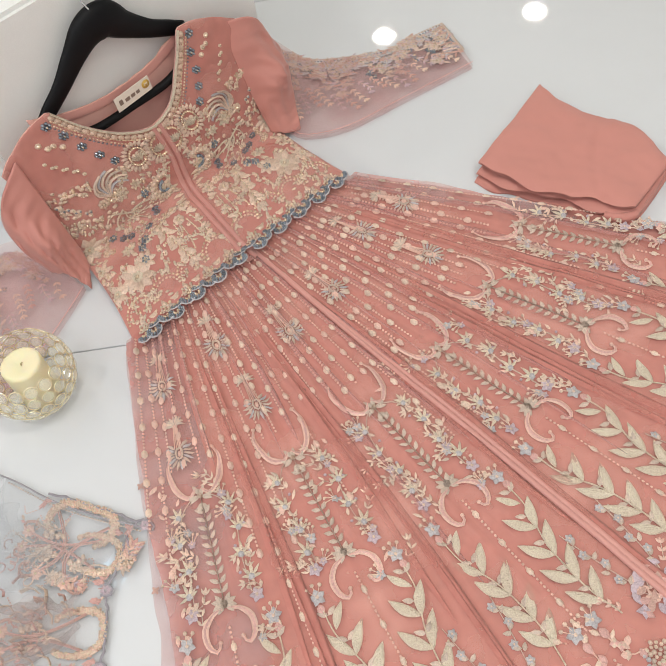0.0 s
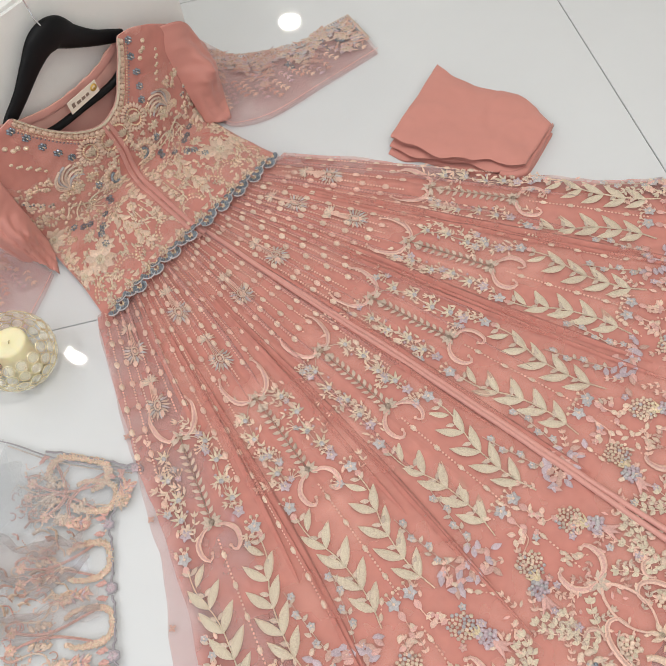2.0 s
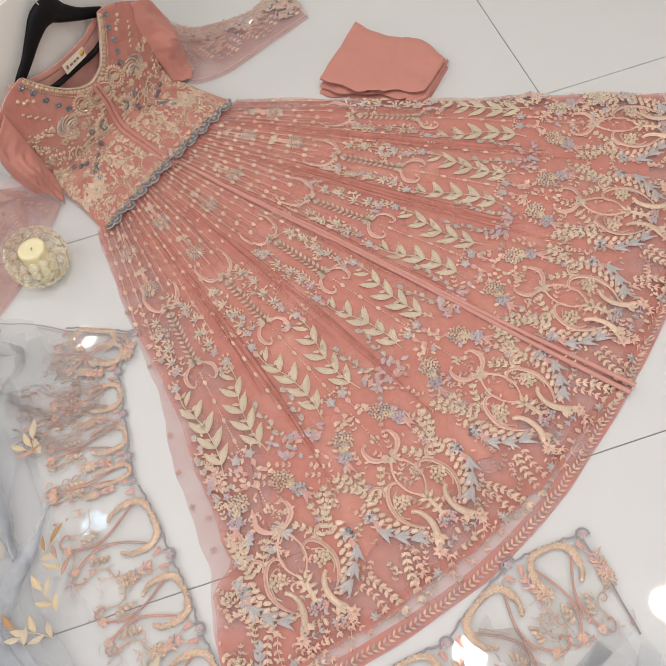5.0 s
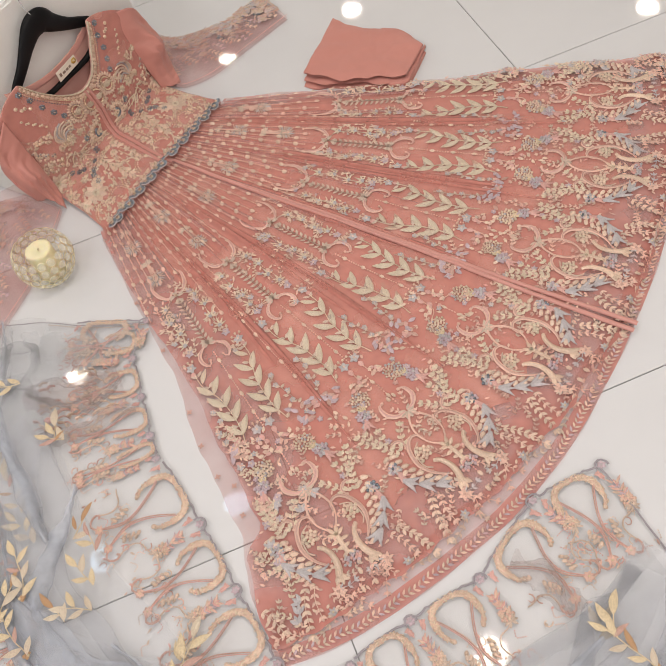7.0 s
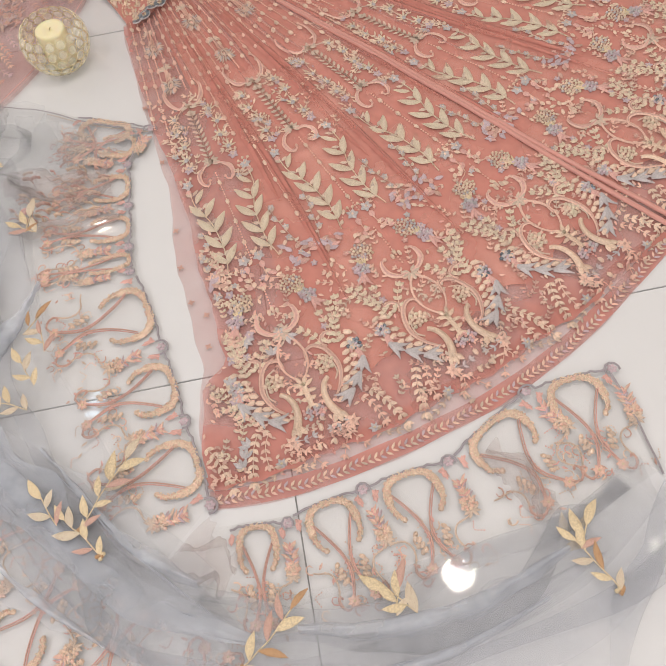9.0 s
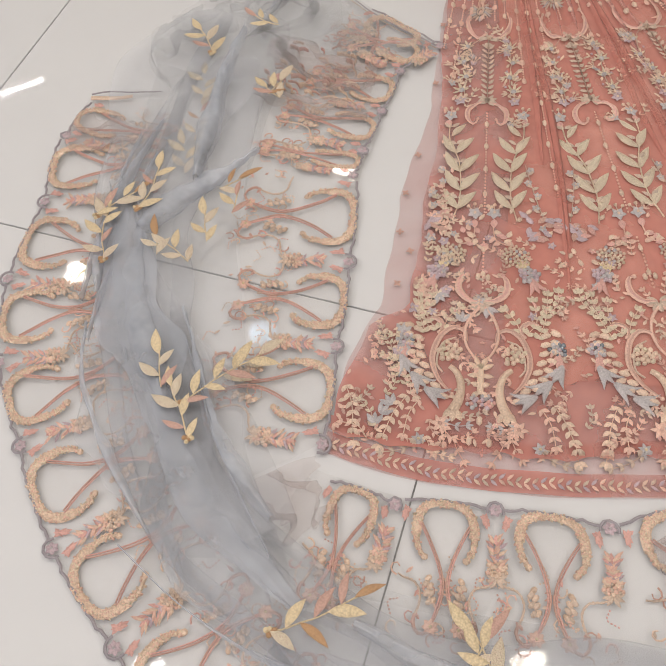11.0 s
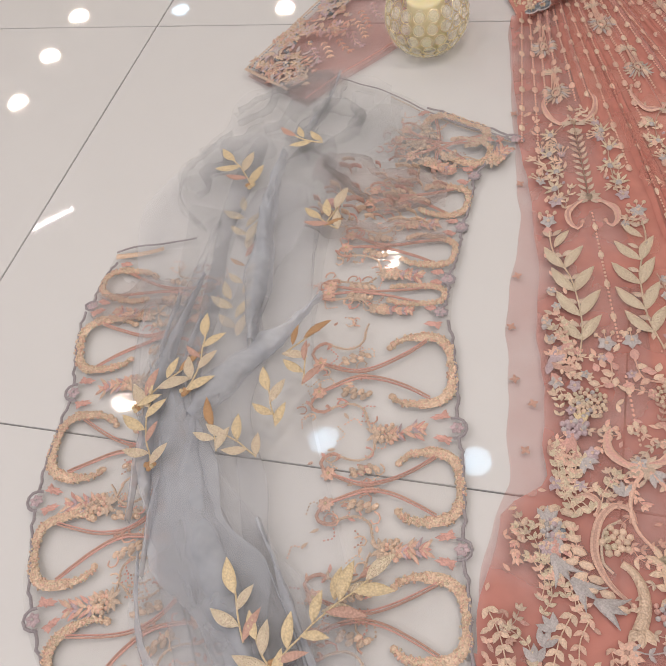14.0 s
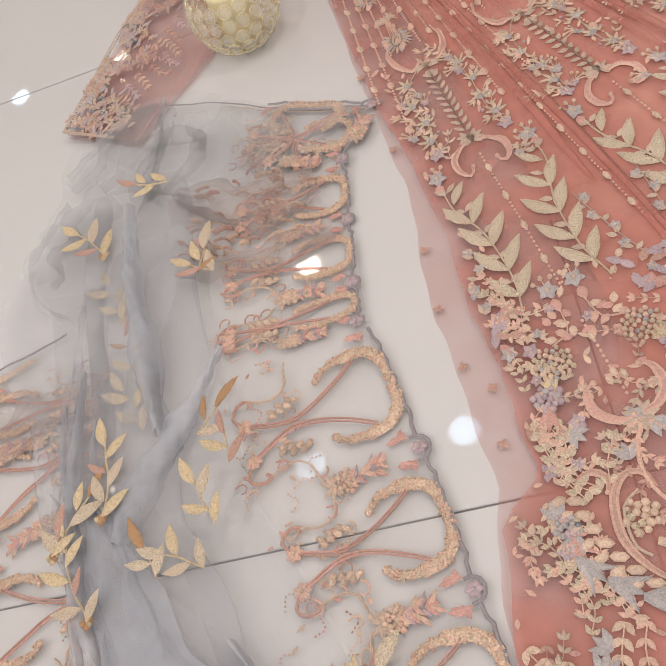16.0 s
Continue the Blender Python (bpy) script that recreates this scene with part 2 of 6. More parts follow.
# ---------------------------------------------------------------- embroidery kit
class Stitches:
    """Collects raised embroidery in one mesh for each thread, laid on the surface whose height lie(x, y) gives, or that place(x, y, h) maps to."""

    def __init__(self, lie=None, place=None, keep=None):
        self.keep = keep
        self.place = place or (lambda x, y, h: (x, y, lie(x, y) + h))
        self.v, self.f = {}, {}

    def add(self, mat, pts, faces):
        if self.keep and not (self.keep(*pts[0][:2]) and self.keep(*pts[-1][:2])):
            return
        v, f = self.v.setdefault(mat, []), self.f.setdefault(mat, [])
        o = len(v)
        v.extend(tuple(self.place(x, y, h)) for x, y, h in pts)
        f.extend(tuple(o + i for i in q) for q in faces)

    def leaf(self, mat, x, y, ang, length, width, h=0.0022, bend=0.0):
        c, s = math.cos(ang), math.sin(ang)
        pts, faces = [(x, y, 0.0004)], []
        for t in (0.22, 0.5, 0.78):
            w = width * 0.5 * math.sin(math.pi * t ** 0.85)
            off = bend * length * t * t
            for side, k in ((-1, 0.0004), (0, h), (1, 0.0004)):
                u, v = length * t, side * w + off
                pts.append((x + c * u - s * v, y + s * u + c * v, k))
        off = bend * length
        pts.append((x + c * length - s * off, y + s * length + c * off, 0.0004))
        faces += [(0, 2, 1), (0, 3, 2), (7, 8, 10), (8, 9, 10)]
        for i in (1, 4):
            faces += [(i, i + 1, i + 4, i + 3), (i + 1, i + 2, i + 5, i + 4)]
        self.add(mat, pts, faces)

    def dot(self, mat, x, y, r, h=None, long=1.0, ang=0.0, sides=6):
        h = r * 0.8 if h is None else h
        c, s = math.cos(ang), math.sin(ang)
        pts = [(x, y, h)]
        for k, z in ((1.0, 0.0), (0.72, 0.75 * h)):
            for i in range(sides):
                u, v = r * long * k * math.cos(2 * math.pi * i / sides), r * k * math.sin(2 * math.pi * i / sides)
                pts.append((x + c * u - s * v, y + s * u + c * v, z))
        faces = [(0, sides + 1 + i, sides + 1 + (i + 1) % sides) for i in range(sides)]
        faces += [(sides + 1 + i, 1 + i, 1 + (i + 1) % sides, sides + 1 + (i + 1) % sides) for i in range(sides)]
        self.add(mat, pts, faces)

    def cord(self, mat, pts, w0, w1=None, h=0.0018, taper=False):
        """A raised ribbon through pts; taper: thickest in the middle."""
        w1 = w0 if w1 is None else w1
        length = sum(math.dist(a, b) for a, b in zip(pts, pts[1:]))
        n = max(5, min(26, int(length / 0.006)))
        q = smooth_line(pts, n)
        out, faces = [], []
        for i in range(n + 1):
            d = q[min(i + 1, n)] - q[max(i - 1, 0)]
            d = d / (np.linalg.norm(d) + 1e-9)
            t = i / n
            w = (w0 + (w1 - w0) * t) * (0.35 + 0.65 * math.sin(math.pi * t) if taper else 1) / 2
            for side, k in ((-1, 0.0003), (-0.45, h), (0.45, h), (1, 0.0003)):
                out.append((q[i][0] - d[1] * w * side, q[i][1] + d[0] * w * side, k))
        for i in range(n):
            for j in range(3):
                a = i * 4 + j
                faces.append((a, a + 1, a + 5, a + 4))
        self.add(mat, out, faces)

    def flower(self, mat, heart, x, y, r, n=6, ang=0.0, fat=0.62):
        for i in range(n):
            self.leaf(mat, x, y, ang + 2 * math.pi * i / n, r, r * fat, 0.0025)
        self.dot(heart, x, y, r * 0.26, 0.0035)

    def bunch(self, mats, x, y, r, n, size, rng):
        for i in range(n):
            k, w = r * math.sqrt((i + 0.5) / n), i * 2.399963
            self.dot(mats[rng.randrange(len(mats))], x + k * math.cos(w), y + k * math.sin(w), size * rng.uniform(0.85, 1.15), size)

    def beads(self, mat, pts, size, gap, every=0, big=None, bigsize=0.0):
        """A string of beads through pts; every so many, a big oval one."""
        length = sum(math.dist(a, b) for a, b in zip(pts, pts[1:]))
        n = max(2, int(length / gap))
        q = smooth_line(pts, n)
        for i in range(n + 1):
            d = q[min(i + 1, n)] - q[max(i - 1, 0)]
            if every and i % every == every // 2:
                self.dot(big, q[i][0], q[i][1], bigsize, bigsize * 0.6, 1.6, math.atan2(d[1], d[0]))
            else:
                self.dot(mat, q[i][0], q[i][1], size, size * 0.7, 1.25, math.atan2(d[1], d[0]))

    def sprig(self, stem, mat, pts, step, length, width, spread=0.7, w=0.0012, tip=True):
        """A stem with paired leaves that point along it."""
        total = sum(math.dist(a, b) for a, b in zip(pts, pts[1:]))
        n = max(2, int(total / step))
        q = smooth_line(pts, n)
        self.cord(stem, pts, w, h=0.001)
        for i in range(n + 1):
            d = q[min(i + 1, n)] - q[max(i - 1, 0)]
            a = math.atan2(d[1], d[0])
            for side in (-1, 1):
                self.leaf(mat, q[i][0], q[i][1], a + side * spread, length, width, 0.002, -side * 0.1)
        if tip:
            self.leaf(mat, q[-1][0], q[-1][1], a, length, width)

    def done(self, parent, names):
        for mat, v in self.v.items():
            me = bpy.data.meshes.new("embroidery")
            me.from_pydata(v, [], self.f[mat])
            name, label = names.get(mat.name, ("embroidery", ""))
            tagged(link(name, me, mat, parent, label), kind="stuff")


def leaf_mesh(name, width, h, mat, rows=7, groove=0.35):
    """A padded leaf one long, along x."""
    pts, faces = [], []
    for i in range(rows + 1):
        t = i / rows
        w = width * 0.5 * max(0.02, math.sin(math.pi * t ** 0.9)) ** 0.9
        for k, z in ((-1, 0), (-0.6, h), (0, h * (1 - groove)), (0.6, h), (1, 0)):
            pts.append((t, w * k + 0.05 * math.sin(math.pi * t), z * min(1, 6 * t, 6 * (1 - t)) + 0.004))
    for i in range(rows):
        for j in range(4):
            a = i * 5 + j
            faces.append((a, a + 5, a + 6, a + 1))
    me = bpy.data.meshes.new(name)
    me.from_pydata(pts, [], faces)
    me.materials.append(mat)
    me.polygons.foreach_set("use_smooth", [True] * len(faces))
    return me


def tulip_mesh(name, mat):
    """A bell flower one long, along x, its three pointed petals flaring at the far end."""
    bm = bmesh.new()
    for ang, ln, wd in ((0, 0.90, 0.34), (0.50, 1.0, 0.27), (-0.50, 1.0, 0.27)):
        rows = []
        for i in range(6):
            t = i / 5
            w = wd * 0.5 * max(0.03, math.sin(math.pi * (0.12 + 0.88 * t) ** 0.8))
            curl = ang * (0.35 + 0.65 * t)
            c, s = math.cos(curl), math.sin(curl)
            rows.append([bm.verts.new((t * ln * c - k * w * s, t * ln * s + k * w * c, z * 0.10 + 0.01 + 0.03 * (ang == 0))) for k, z in ((-1, 0), (0, 1), (1, 0))])
        for a, b in zip(rows, rows[1:]):
            for j in range(2):
                bm.faces.new((a[j], b[j], b[j + 1], a[j + 1]))
    me = bpy.data.meshes.new(name)
    bm.to_mesh(me)
    bm.free()
    me.materials.append(mat)
    me.polygons.foreach_set("use_smooth", [True] * len(me.polygons))
    return me


def piece(name, me, parent, x, y, z, ang, size, label=""):
    ob = new(name, me)
    hang(ob, parent)
    ob.matrix_basis = Matrix.LocRotScale((x, y, z), Euler((0, 0, ang)), (size, size, size))
    if label:
        ob["label"] = label
    return ob

# ---------------------------------------------------------------- the gown: skirt
dress = thing("gown", -0.15, 0.99, 0.0, "salmon net gown with gold embroidery lying on the floor", "dress")
AX, AY, SEAM, HALF = -0.431, 1.230, -38.9, 5.1
LEFT, RIGHT = -70.6, -8.6


def fan(r, deg):
    return AX + r * math.cos(radians(deg)), AY + r * math.sin(radians(deg))


def polar(x, y):
    return math.hypot(x - AX, y - AY), math.degrees(math.atan2(y - AY, x - AX))


def pleats(r, deg):
    """Height of the gathers, which run out from the waist and die away towards the hem."""
    w = 0.5 + 0.5 * math.sin(deg * 2.9 + 1.3 * math.sin(deg * 0.7)) * math.sin(deg * 1.1 + 0.6)
    deep = 0.0065 * math.exp(-((r - 0.42) / 0.55) ** 2)
    slow = 0.5 + 0.5 * math.sin(deg * 0.616 + 2.0)
    soft = noise.noise((deg * 0.16, r * 3.0, 0.3)) * 0.5 + 0.5
    crinkle = 0.0026 * noise.noise((deg * 0.55, r * 9.0, 2.2)) + 0.0016 * noise.noise((deg * 1.5, r * 26.0, 7.1)) + 0.003
    return deep * w + 0.004 * slow * max(0, 1 - abs(r - 0.95) / 0.6) + 0.004 * soft + crinkle


def lie(x, y):
    r, d = polar(x, y)
    return 0.0075 + pleats(r, d)


def waist_r(deg):
    t = (deg - SEAM) / 31.0
    return 0.362 + 0.052 * t * t + 0.014 * abs(t)


def edge_left(r):
    """The embroidered front panel; below the slit of the side it runs out to the full width."""
    d = np.interp(r, (0.36, 0.45, 0.60, 0.70, 0.76, 0.88, 1.05, 1.22, 1.25, 1.34, 1.42), (-71.6, -72.0, -70.8, -70.2, -69.7, -68.7, -68.8, -68.6, -70.7, -71.2, -71.5))
    return float(d) + 0.12 * math.sin(r * 41.0) + 0.05 * math.sin(r * 103.0 + 3 * math.sin(r * 17))


def edge_back(r):
    """The plain net behind it, which shows as a loose strip along the side."""
    d = np.interp(r, (0.36, 0.45, 0.60, 0.70, 0.85, 0.95, 1.04, 1.12, 1.22, 1.26, 1.35, 1.43), (-71.8, -72.3, -71.2, -70.7, -69.9, -70.4, -70.8, -70.4, -70.4, -71.0, -71.4, -71.2))
    return float(d) + 0.10 * math.sin(r * 37.0) + 0.05 * math.sin(r * 90.0)


def edge_right(r):
    d = np.interp(r, (0.36, 0.55, 0.83, 1.09, 1.30, 1.43), (-6.8, -7.6, -9.2, -8.6, -8.8, -8.6))
    return float(d) + 0.20 * math.sin(r * 37.0) + 0.06 * math.sin(r * 109.0 + 3 * math.sin(r * 19))


def hem_r(d):
    """Radius of the trimmed hem, which bellies out between the side and the front opening."""
    return float(np.interp(d, (-72, -70, -66, -60, -55, -50, -44, -38.9, -33, -9), (1.428, 1.438, 1.449, 1.452, 1.455, 1.450, 1.436, 1.427, 1.423, 1.420)))


def fan_sheet(name, mat, r1, d0, d1, z, label="", nr=90, nd=190, parent=None, rise=1.0, hemwave=0.002, hem=None):
    grid = []
    for i in range(nr + 1):
        row = []
        for j in range(nd + 1):
            u, v = i / nr, j / nd
            r = waist_r(SEAM)
            a0, a1 = d0(0.4 + u), d1(0.4 + u)
            deg = a0 + (a1 - a0) * v
            w = waist_r(deg) - 0.01
            top = (hem(deg) if hem else r1) + hemwave * math.sin(deg * 0.9) + (0.0 if hem else 0.003 * math.sin(deg * 3.1))
            r = w + (top - w) * u
            deg = d0(r) + (d1(r) - d0(r)) * v
            x, y = fan(r, deg)
            edge = min(1.0, 14 * v, 14 * (1 - v), 10 * (1 - u) + 0.15)
            row.append((x, y, z + pleats(r, deg) * rise * (0.25 + 0.75 * edge)))
        grid.append(row)
    return sheet(name, grid, mat, parent or dress, label)


back = fan_sheet("back_net", NET_PALE, 1.43, edge_back, edge_right, 0.0018, "pale sheer net back layer", nr=90, nd=160, rise=0.15, hem=hem_r)
lining = fan_sheet("lining", LINING, 1.315, lambda r: -62.6 + 0.5 * math.sin(r * 9), lambda r: -10.8 + 0.4 * math.sin(r * 8), 0.0040, "opaque salmon lining", nr=50, rise=0.75, hemwave=0.012)
skirt = fan_sheet("skirt", NET, 1.409, edge_left, edge_right, 0.0062, "sheer salmon net skirt covered in embroidery", rise=1.0)

# turned hem of the net, doubled, and the satin placket down the front
hem = [[(*fan(r + 0.004 * math.sin(d * 0.9), d), 0.0045 + pleats(r, d) * 0.3 + 0.001 * k) for d in np.linspace(LEFT - 0.9, RIGHT, 140)] for k, r in enumerate((1.390, 1.399, 1.407))]
sheet("hem_band", hem, NET, dress, "darker doubled net band along the hem")
trim = [[(*fan(hem_r(d) - w, d), 0.0030 + h + 0.0012 * math.sin(d * 1.7)) for d in np.linspace(LEFT - 0.8, RIGHT, 200)] for w, h in ((0.027, 0.0), (0.021, 0.001), (0.012, 0.0012), (0.004, 0.001), (0.0, 0.0002))]
sheet("hem_trim", trim, NET, dress, "narrow net trim with a stitched vine along the hem")
for off in (-0.48, 0.52):
    rows = []
    for r in np.linspace(0.36, 1.432, 60):
        o = off * (0.25 + 0.2 * r) + 0.12 * math.sin(r * 9 + off)
        mid = fan(r, SEAM + o)
        nx, ny = math.sin(radians(-SEAM)), math.cos(radians(-SEAM))
        w = 0.0018 + 0.0018 * r
        rows.append([(mid[0] + nx * w * k, mid[1] + ny * w * k, 0.0085 + pleats(r, SEAM) + h) for k, h in ((-1, 0), (-0.8, 0.003), (0, 0.0034), (0.8, 0.003), (1, 0))])
    sheet("placket", rows, PLACKET, dress, "plain satin edge of the front opening")

# ---------------------------------------------------------------- the gown: skirt embroidery
rng = random.Random(7)
st = Stitches(lambda x, y: lie(x, y) if polar(x, y)[0] < 1.405 else 0.0052, keep=lambda x, y: inside(x, y, 0.12))
gold_leaf = leaf_mesh("leaf", 0.31, 0.055, GOLD)
grey_tulip = tulip_mesh("bell_flower", BLUE)
pink_tulip = tulip_mesh("tulip", PINK)


def inside(x, y, margin=0.0):
    r, d = polar(x, y)
    return edge_left(r) + margin < d < edge_right(r) - margin and 0.36 < r < hem_r(d)


class Panel:
    """One gore of the skirt. at(r, a): a runs from -1 to 1 across it."""

    def __init__(self, mid, side, margin=0.3):
        self.mid, self.side, self.margin = mid, side, margin

    def at(self, r, a):
        return fan(r, self.mid + self.side * a * HALF)

    def line(self, pts):
        return [self.at(r, a) for r, a in pts]

    def ang(self, r, a, turn=0.0):
        """The direction turned from down-the-skirt towards the gore's edge, in radians."""
        return radians(self.mid + self.side * a * HALF) + self.side * turn

    def ok(self, r, a):
        return inside(*self.at(r, a), self.margin)


def starflower(p, r, a, size, mats=(GOLD, BLUE)):
    """A spiky open flower on a side stem."""
    x, y = p.at(r, a)
    for t, k in ((2.2, 1.0), (2.9, 1.15), (3.6, 0.9), (1.4, 0.8), (-1.9, 0.7)):
        st.leaf(mats[0], x, y, p.ang(r, a, t), size * k * 0.9, size * 0.24, 0.002, 0.1)
    st.dot(mats[1], x, y, size * 0.25, 0.003)


def smallflower(p, r, a, size, mat=BLUE, heart=IVORY):
    x, y = p.at(r, a)
    st.flower(mat, heart, x, y, size, 5, rng.random() * 3, 0.75)
    for t in (2.5, 3.1, 3.7):
        w = p.ang(r, a, t)
        st.dot(IVORY, x + math.cos(w) * size * 1.45, y + math.sin(w) * size * 1.45, size * 0.26, 0.003)
        st.cord(IVORY, [(x, y), (x + math.cos(w) * size * 1.4, y + math.sin(w) * size * 1.4)], 0.0009)


def crescent(p, pts, mat=PEACH, w=0.0085, eye=PINK):
    q = p.line(pts)
    st.cord(mat, q, w, w * 0.8, 0.0018, True)
    st.cord(eye, q, w * 0.66, w * 0.6, 0.0021, True)
    st.dot(mat, *q[-1], w * 0.34, 0.003)


def gore(mid, side, low_only=False):
    p = Panel(mid, side, 0.0 if low_only else 0.3)
    if not low_only:
        # vase with two upturned scrolls
        if p.ok(0.685, 0.3):
            crescent(p, [(0.690, 0.04), (0.700, 0.22), (0.685, 0.46), (0.655, 0.58), (0.638, 0.50)])
            for r, a, t in ((0.70, 0.0, 2.7), (0.705, 0.05, 2.0), (0.70, 0.02, 1.0), (0.71, 0.0, 0.4)):
                st.leaf(SAGE, *p.at(r, a), p.ang(r, a, t), 0.016, 0.007)
            st.dot(IVORY, *p.at(0.70, 0), 0.004, 0.004)
        # leafy centre stem, one side of each pair
        st.cord(SAGE, p.line([(0.70, 0), (0.84, 0)]), 0.0013)
        for r in np.arange(0.725, 0.835, 0.0115):
            st.leaf(SAGE, *p.at(r, 0.01), p.ang(r, 0, 2.3), 0.0125, 0.006, 0.0022, 0.12)
        # side stems with spiky flowers
        side_stem = [(0.70, 0.12), (0.715, 0.38), (0.75, 0.52), (0.79, 0.46), (0.84, 0.46)]
        if p.ok(0.75, 0.5):
            st.cord(SAGE, p.line(side_stem), 0.0011)
            for r, a, s in ((0.722, 0.50, 0.017), (0.757, 0.55, 0.018), (0.792, 0.46, 0.018), (0.822, 0.52, 0.019)):
                starflower(p, r, a, s)
            for r, a in ((0.735, 0.38), (0.772, 0.40), (0.805, 0.36), (0.748, 0.66), (0.783, 0.62)):
                st.leaf(IVORY, *p.at(r, a), p.ang(r, a, rng.uniform(1.8, 3.6)), 0.011, 0.0045)
                st.dot(LILAC, *p.at(r + 0.008, a), 0.0022, 0.002)
        # twigs, buds and small blossoms that fill the ground between the stems
        for i in range(16):
            r, a = rng.uniform(0.68, 0.90), rng.uniform(0.30, 0.80)
            if not p.ok(r, a):
                continue
            x, y = p.at(r, a)
            t = p.ang(r, a, rng.uniform(1.9, 4.3))
            if i % 5 == 0:
                st.flower((LILAC, BLUE)[i % 2], IVORY, x, y, rng.uniform(0.0055, 0.0075), 5, t, 0.75)
                for w in (-0.7, -0.25, 0.25, 0.7):
                    st.cord(IVORY, [(x, y), (x + 0.014 * math.cos(t + w), y + 0.014 * math.sin(t + w))], 0.001)
                    st.dot(IVORY, x + 0.014 * math.cos(t + w), y + 0.014 * math.sin(t + w), 0.0022, 0.002)
            elif i % 5 < 3:
                st.sprig(SAGE, IVORY, [(x, y), (x + 0.011 * math.cos(t), y + 0.011 * math.sin(t)), (x + 0.02 * math.cos(t + 0.4), y + 0.02 * math.sin(t + 0.4))], 0.0095, 0.010, 0.0034, 0.75, 0.0009)
            else:
                st.leaf((IVORY, PEACH, SAGE)[i % 3], x, y, t, rng.uniform(0.010, 0.016), 0.0046, 0.0018, 0.15)
        for i in range(14):
            r, a = rng.uniform(1.06, 1.20), rng.uniform(0.04, 0.97)
            if not p.ok(r, a):
                continue
            x, y = p.at(r, a)
            t = p.ang(r, a, rng.uniform(1.9, 4.3))
            if i % 4 == 0:
                st.flower((LILAC, BLUE, PINK)[i % 3], IVORY, x, y, 0.006, 5, t, 0.75)
            elif i % 4 == 1:
                st.sprig(SAGE, (SAGE, PEACH)[i % 2], [(x, y), (x + 0.02 * math.cos(t), y + 0.02 * math.sin(t))], 0.008, 0.008, 0.0042, 0.8, 0.0009)
            elif i % 4 == 2:
                st.beads(PEACH, [(x, y), (x + 0.03 * math.cos(t), y + 0.03 * math.sin(t))], 0.0012, 0.0045, 4, IVORY, 0.0034)
            else:
                st.leaf((IVORY, PEACH, SAGE)[i % 3], x, y, t, rng.uniform(0.009, 0.013), 0.005, 0.0018)
        # lower scroll
        st.dot(SAGE, *p.at(0.842, 0.0), 0.0055, 0.004)
        for t in (0.6, 1.2, 1.9, 2.6):
            st.leaf(SAGE, *p.at(0.842, 0.02), p.ang(0.842, 0, t), 0.014, 0.007)
        crescent(p, [(0.848, 0.05), (0.852, 0.22), (0.866, 0.36), (0.885, 0.34), (0.893, 0.22), (0.884, 0.17)])
        if p.ok(0.85, 0.55):
            smallflower(p, 0.845, 0.52, 0.0095, LILAC)
            smallflower(p, 0.876, 0.66, 0.0105, BLUE)
            st.leaf(PINK, *p.at(0.884, 0.68), p.ang(0.884, 0.68, 0.0), 0.014, 0.010)
        # padded gold leaves up a curved stem
        stem = [(0.893, 0.66), (0.925, 0.62), (0.965, 0.44), (1.00, 0.38), (1.04, 0.37), (1.078, 0.44)]
        q = p.line(stem)
        if p.ok(0.96, 0.5):
            st.cord(GOLD, q, 0.0018, h=0.002)
            for r, a, s in ((0.918, 0.60, 0.8), (0.952, 0.49, 1.0), (0.988, 0.40, 1.08), (1.024, 0.37, 1.08), (1.056, 0.38, 1.0)):
                for turn in (2.6, 3.74):
                    x, y = p.at(r, a)
                    if s > 0.9 or turn > 3:
                        piece("leaf", gold_leaf, skirt, x, y, lie(x, y), p.ang(r, a, turn), 0.041 * s)
                for turn in (2.2, 4.1):
                    st.leaf(SAGE, *p.at(r - 0.018, a + 0.02), p.ang(r, a, turn), 0.014, 0.007)
            # vine of small grey-blue flowers beside them
            vine = [(0.975, 0.62), (1.01, 0.68), (1.045, 0.75), (1.075, 0.83)]
            st.cord(SAGE, p.line(vine), 0.001)
            for i, (r, a) in enumerate(((0.985, 0.64), (1.008, 0.69), (1.03, 0.71), (1.052, 0.77))):
                st.flower(BLUE, IVORY, *p.at(r, a + 0.05 * (-1) ** i), 0.0062, 5, i, 0.8)
                st.leaf(SAGE, *p.at(r + 0.008, a), p.ang(r, a, 2.2 + 1.8 * (i % 2)), 0.012, 0.006)
                st.leaf(SAGE, *p.at(r + 0.012, a), p.ang(r, a, 3.9 - 1.8 * (i % 2)), 0.011, 0.006)
        # lilac and pink leaf cluster
        for i in range(15):
            r, a = 1.084 + rng.uniform(-0.016, 0.02), 0.79 + rng.uniform(-0.2, 0.2)
            if p.ok(r, a):
                st.leaf((LILAC, PINK, LILAC, ROSE)[i % 4], *p.at(r, a), p.ang(r, a, rng.uniform(-2.6, 2.6)), 0.017, 0.009, 0.0028)
        # string of dots down the middle
        if side > 0:
            st.beads(PEACH, p.line([(0.87, 0), (1.06, 0)]), 0.0016, 0.0055, 8, IVORY, 0.0036)
            st.beads(PEACH, p.line([(1.105, 0), (1.185, 0)]), 0.0016, 0.0055, 7, IVORY, 0.0034)
        # pair of blue flowers, pink leaves
        smallflower(p, 1.062, 0.135, 0.0105, BLUE)
        st.leaf(PINK, *p.at(1.072, 0.13), p.ang(1.07, 0.13, 0), 0.016, 0.010)
        st.cord(PEACH, p.line([(1.085, 0.12), (1.11, 0.16), (1.118, 0.34)]), 0.0016)
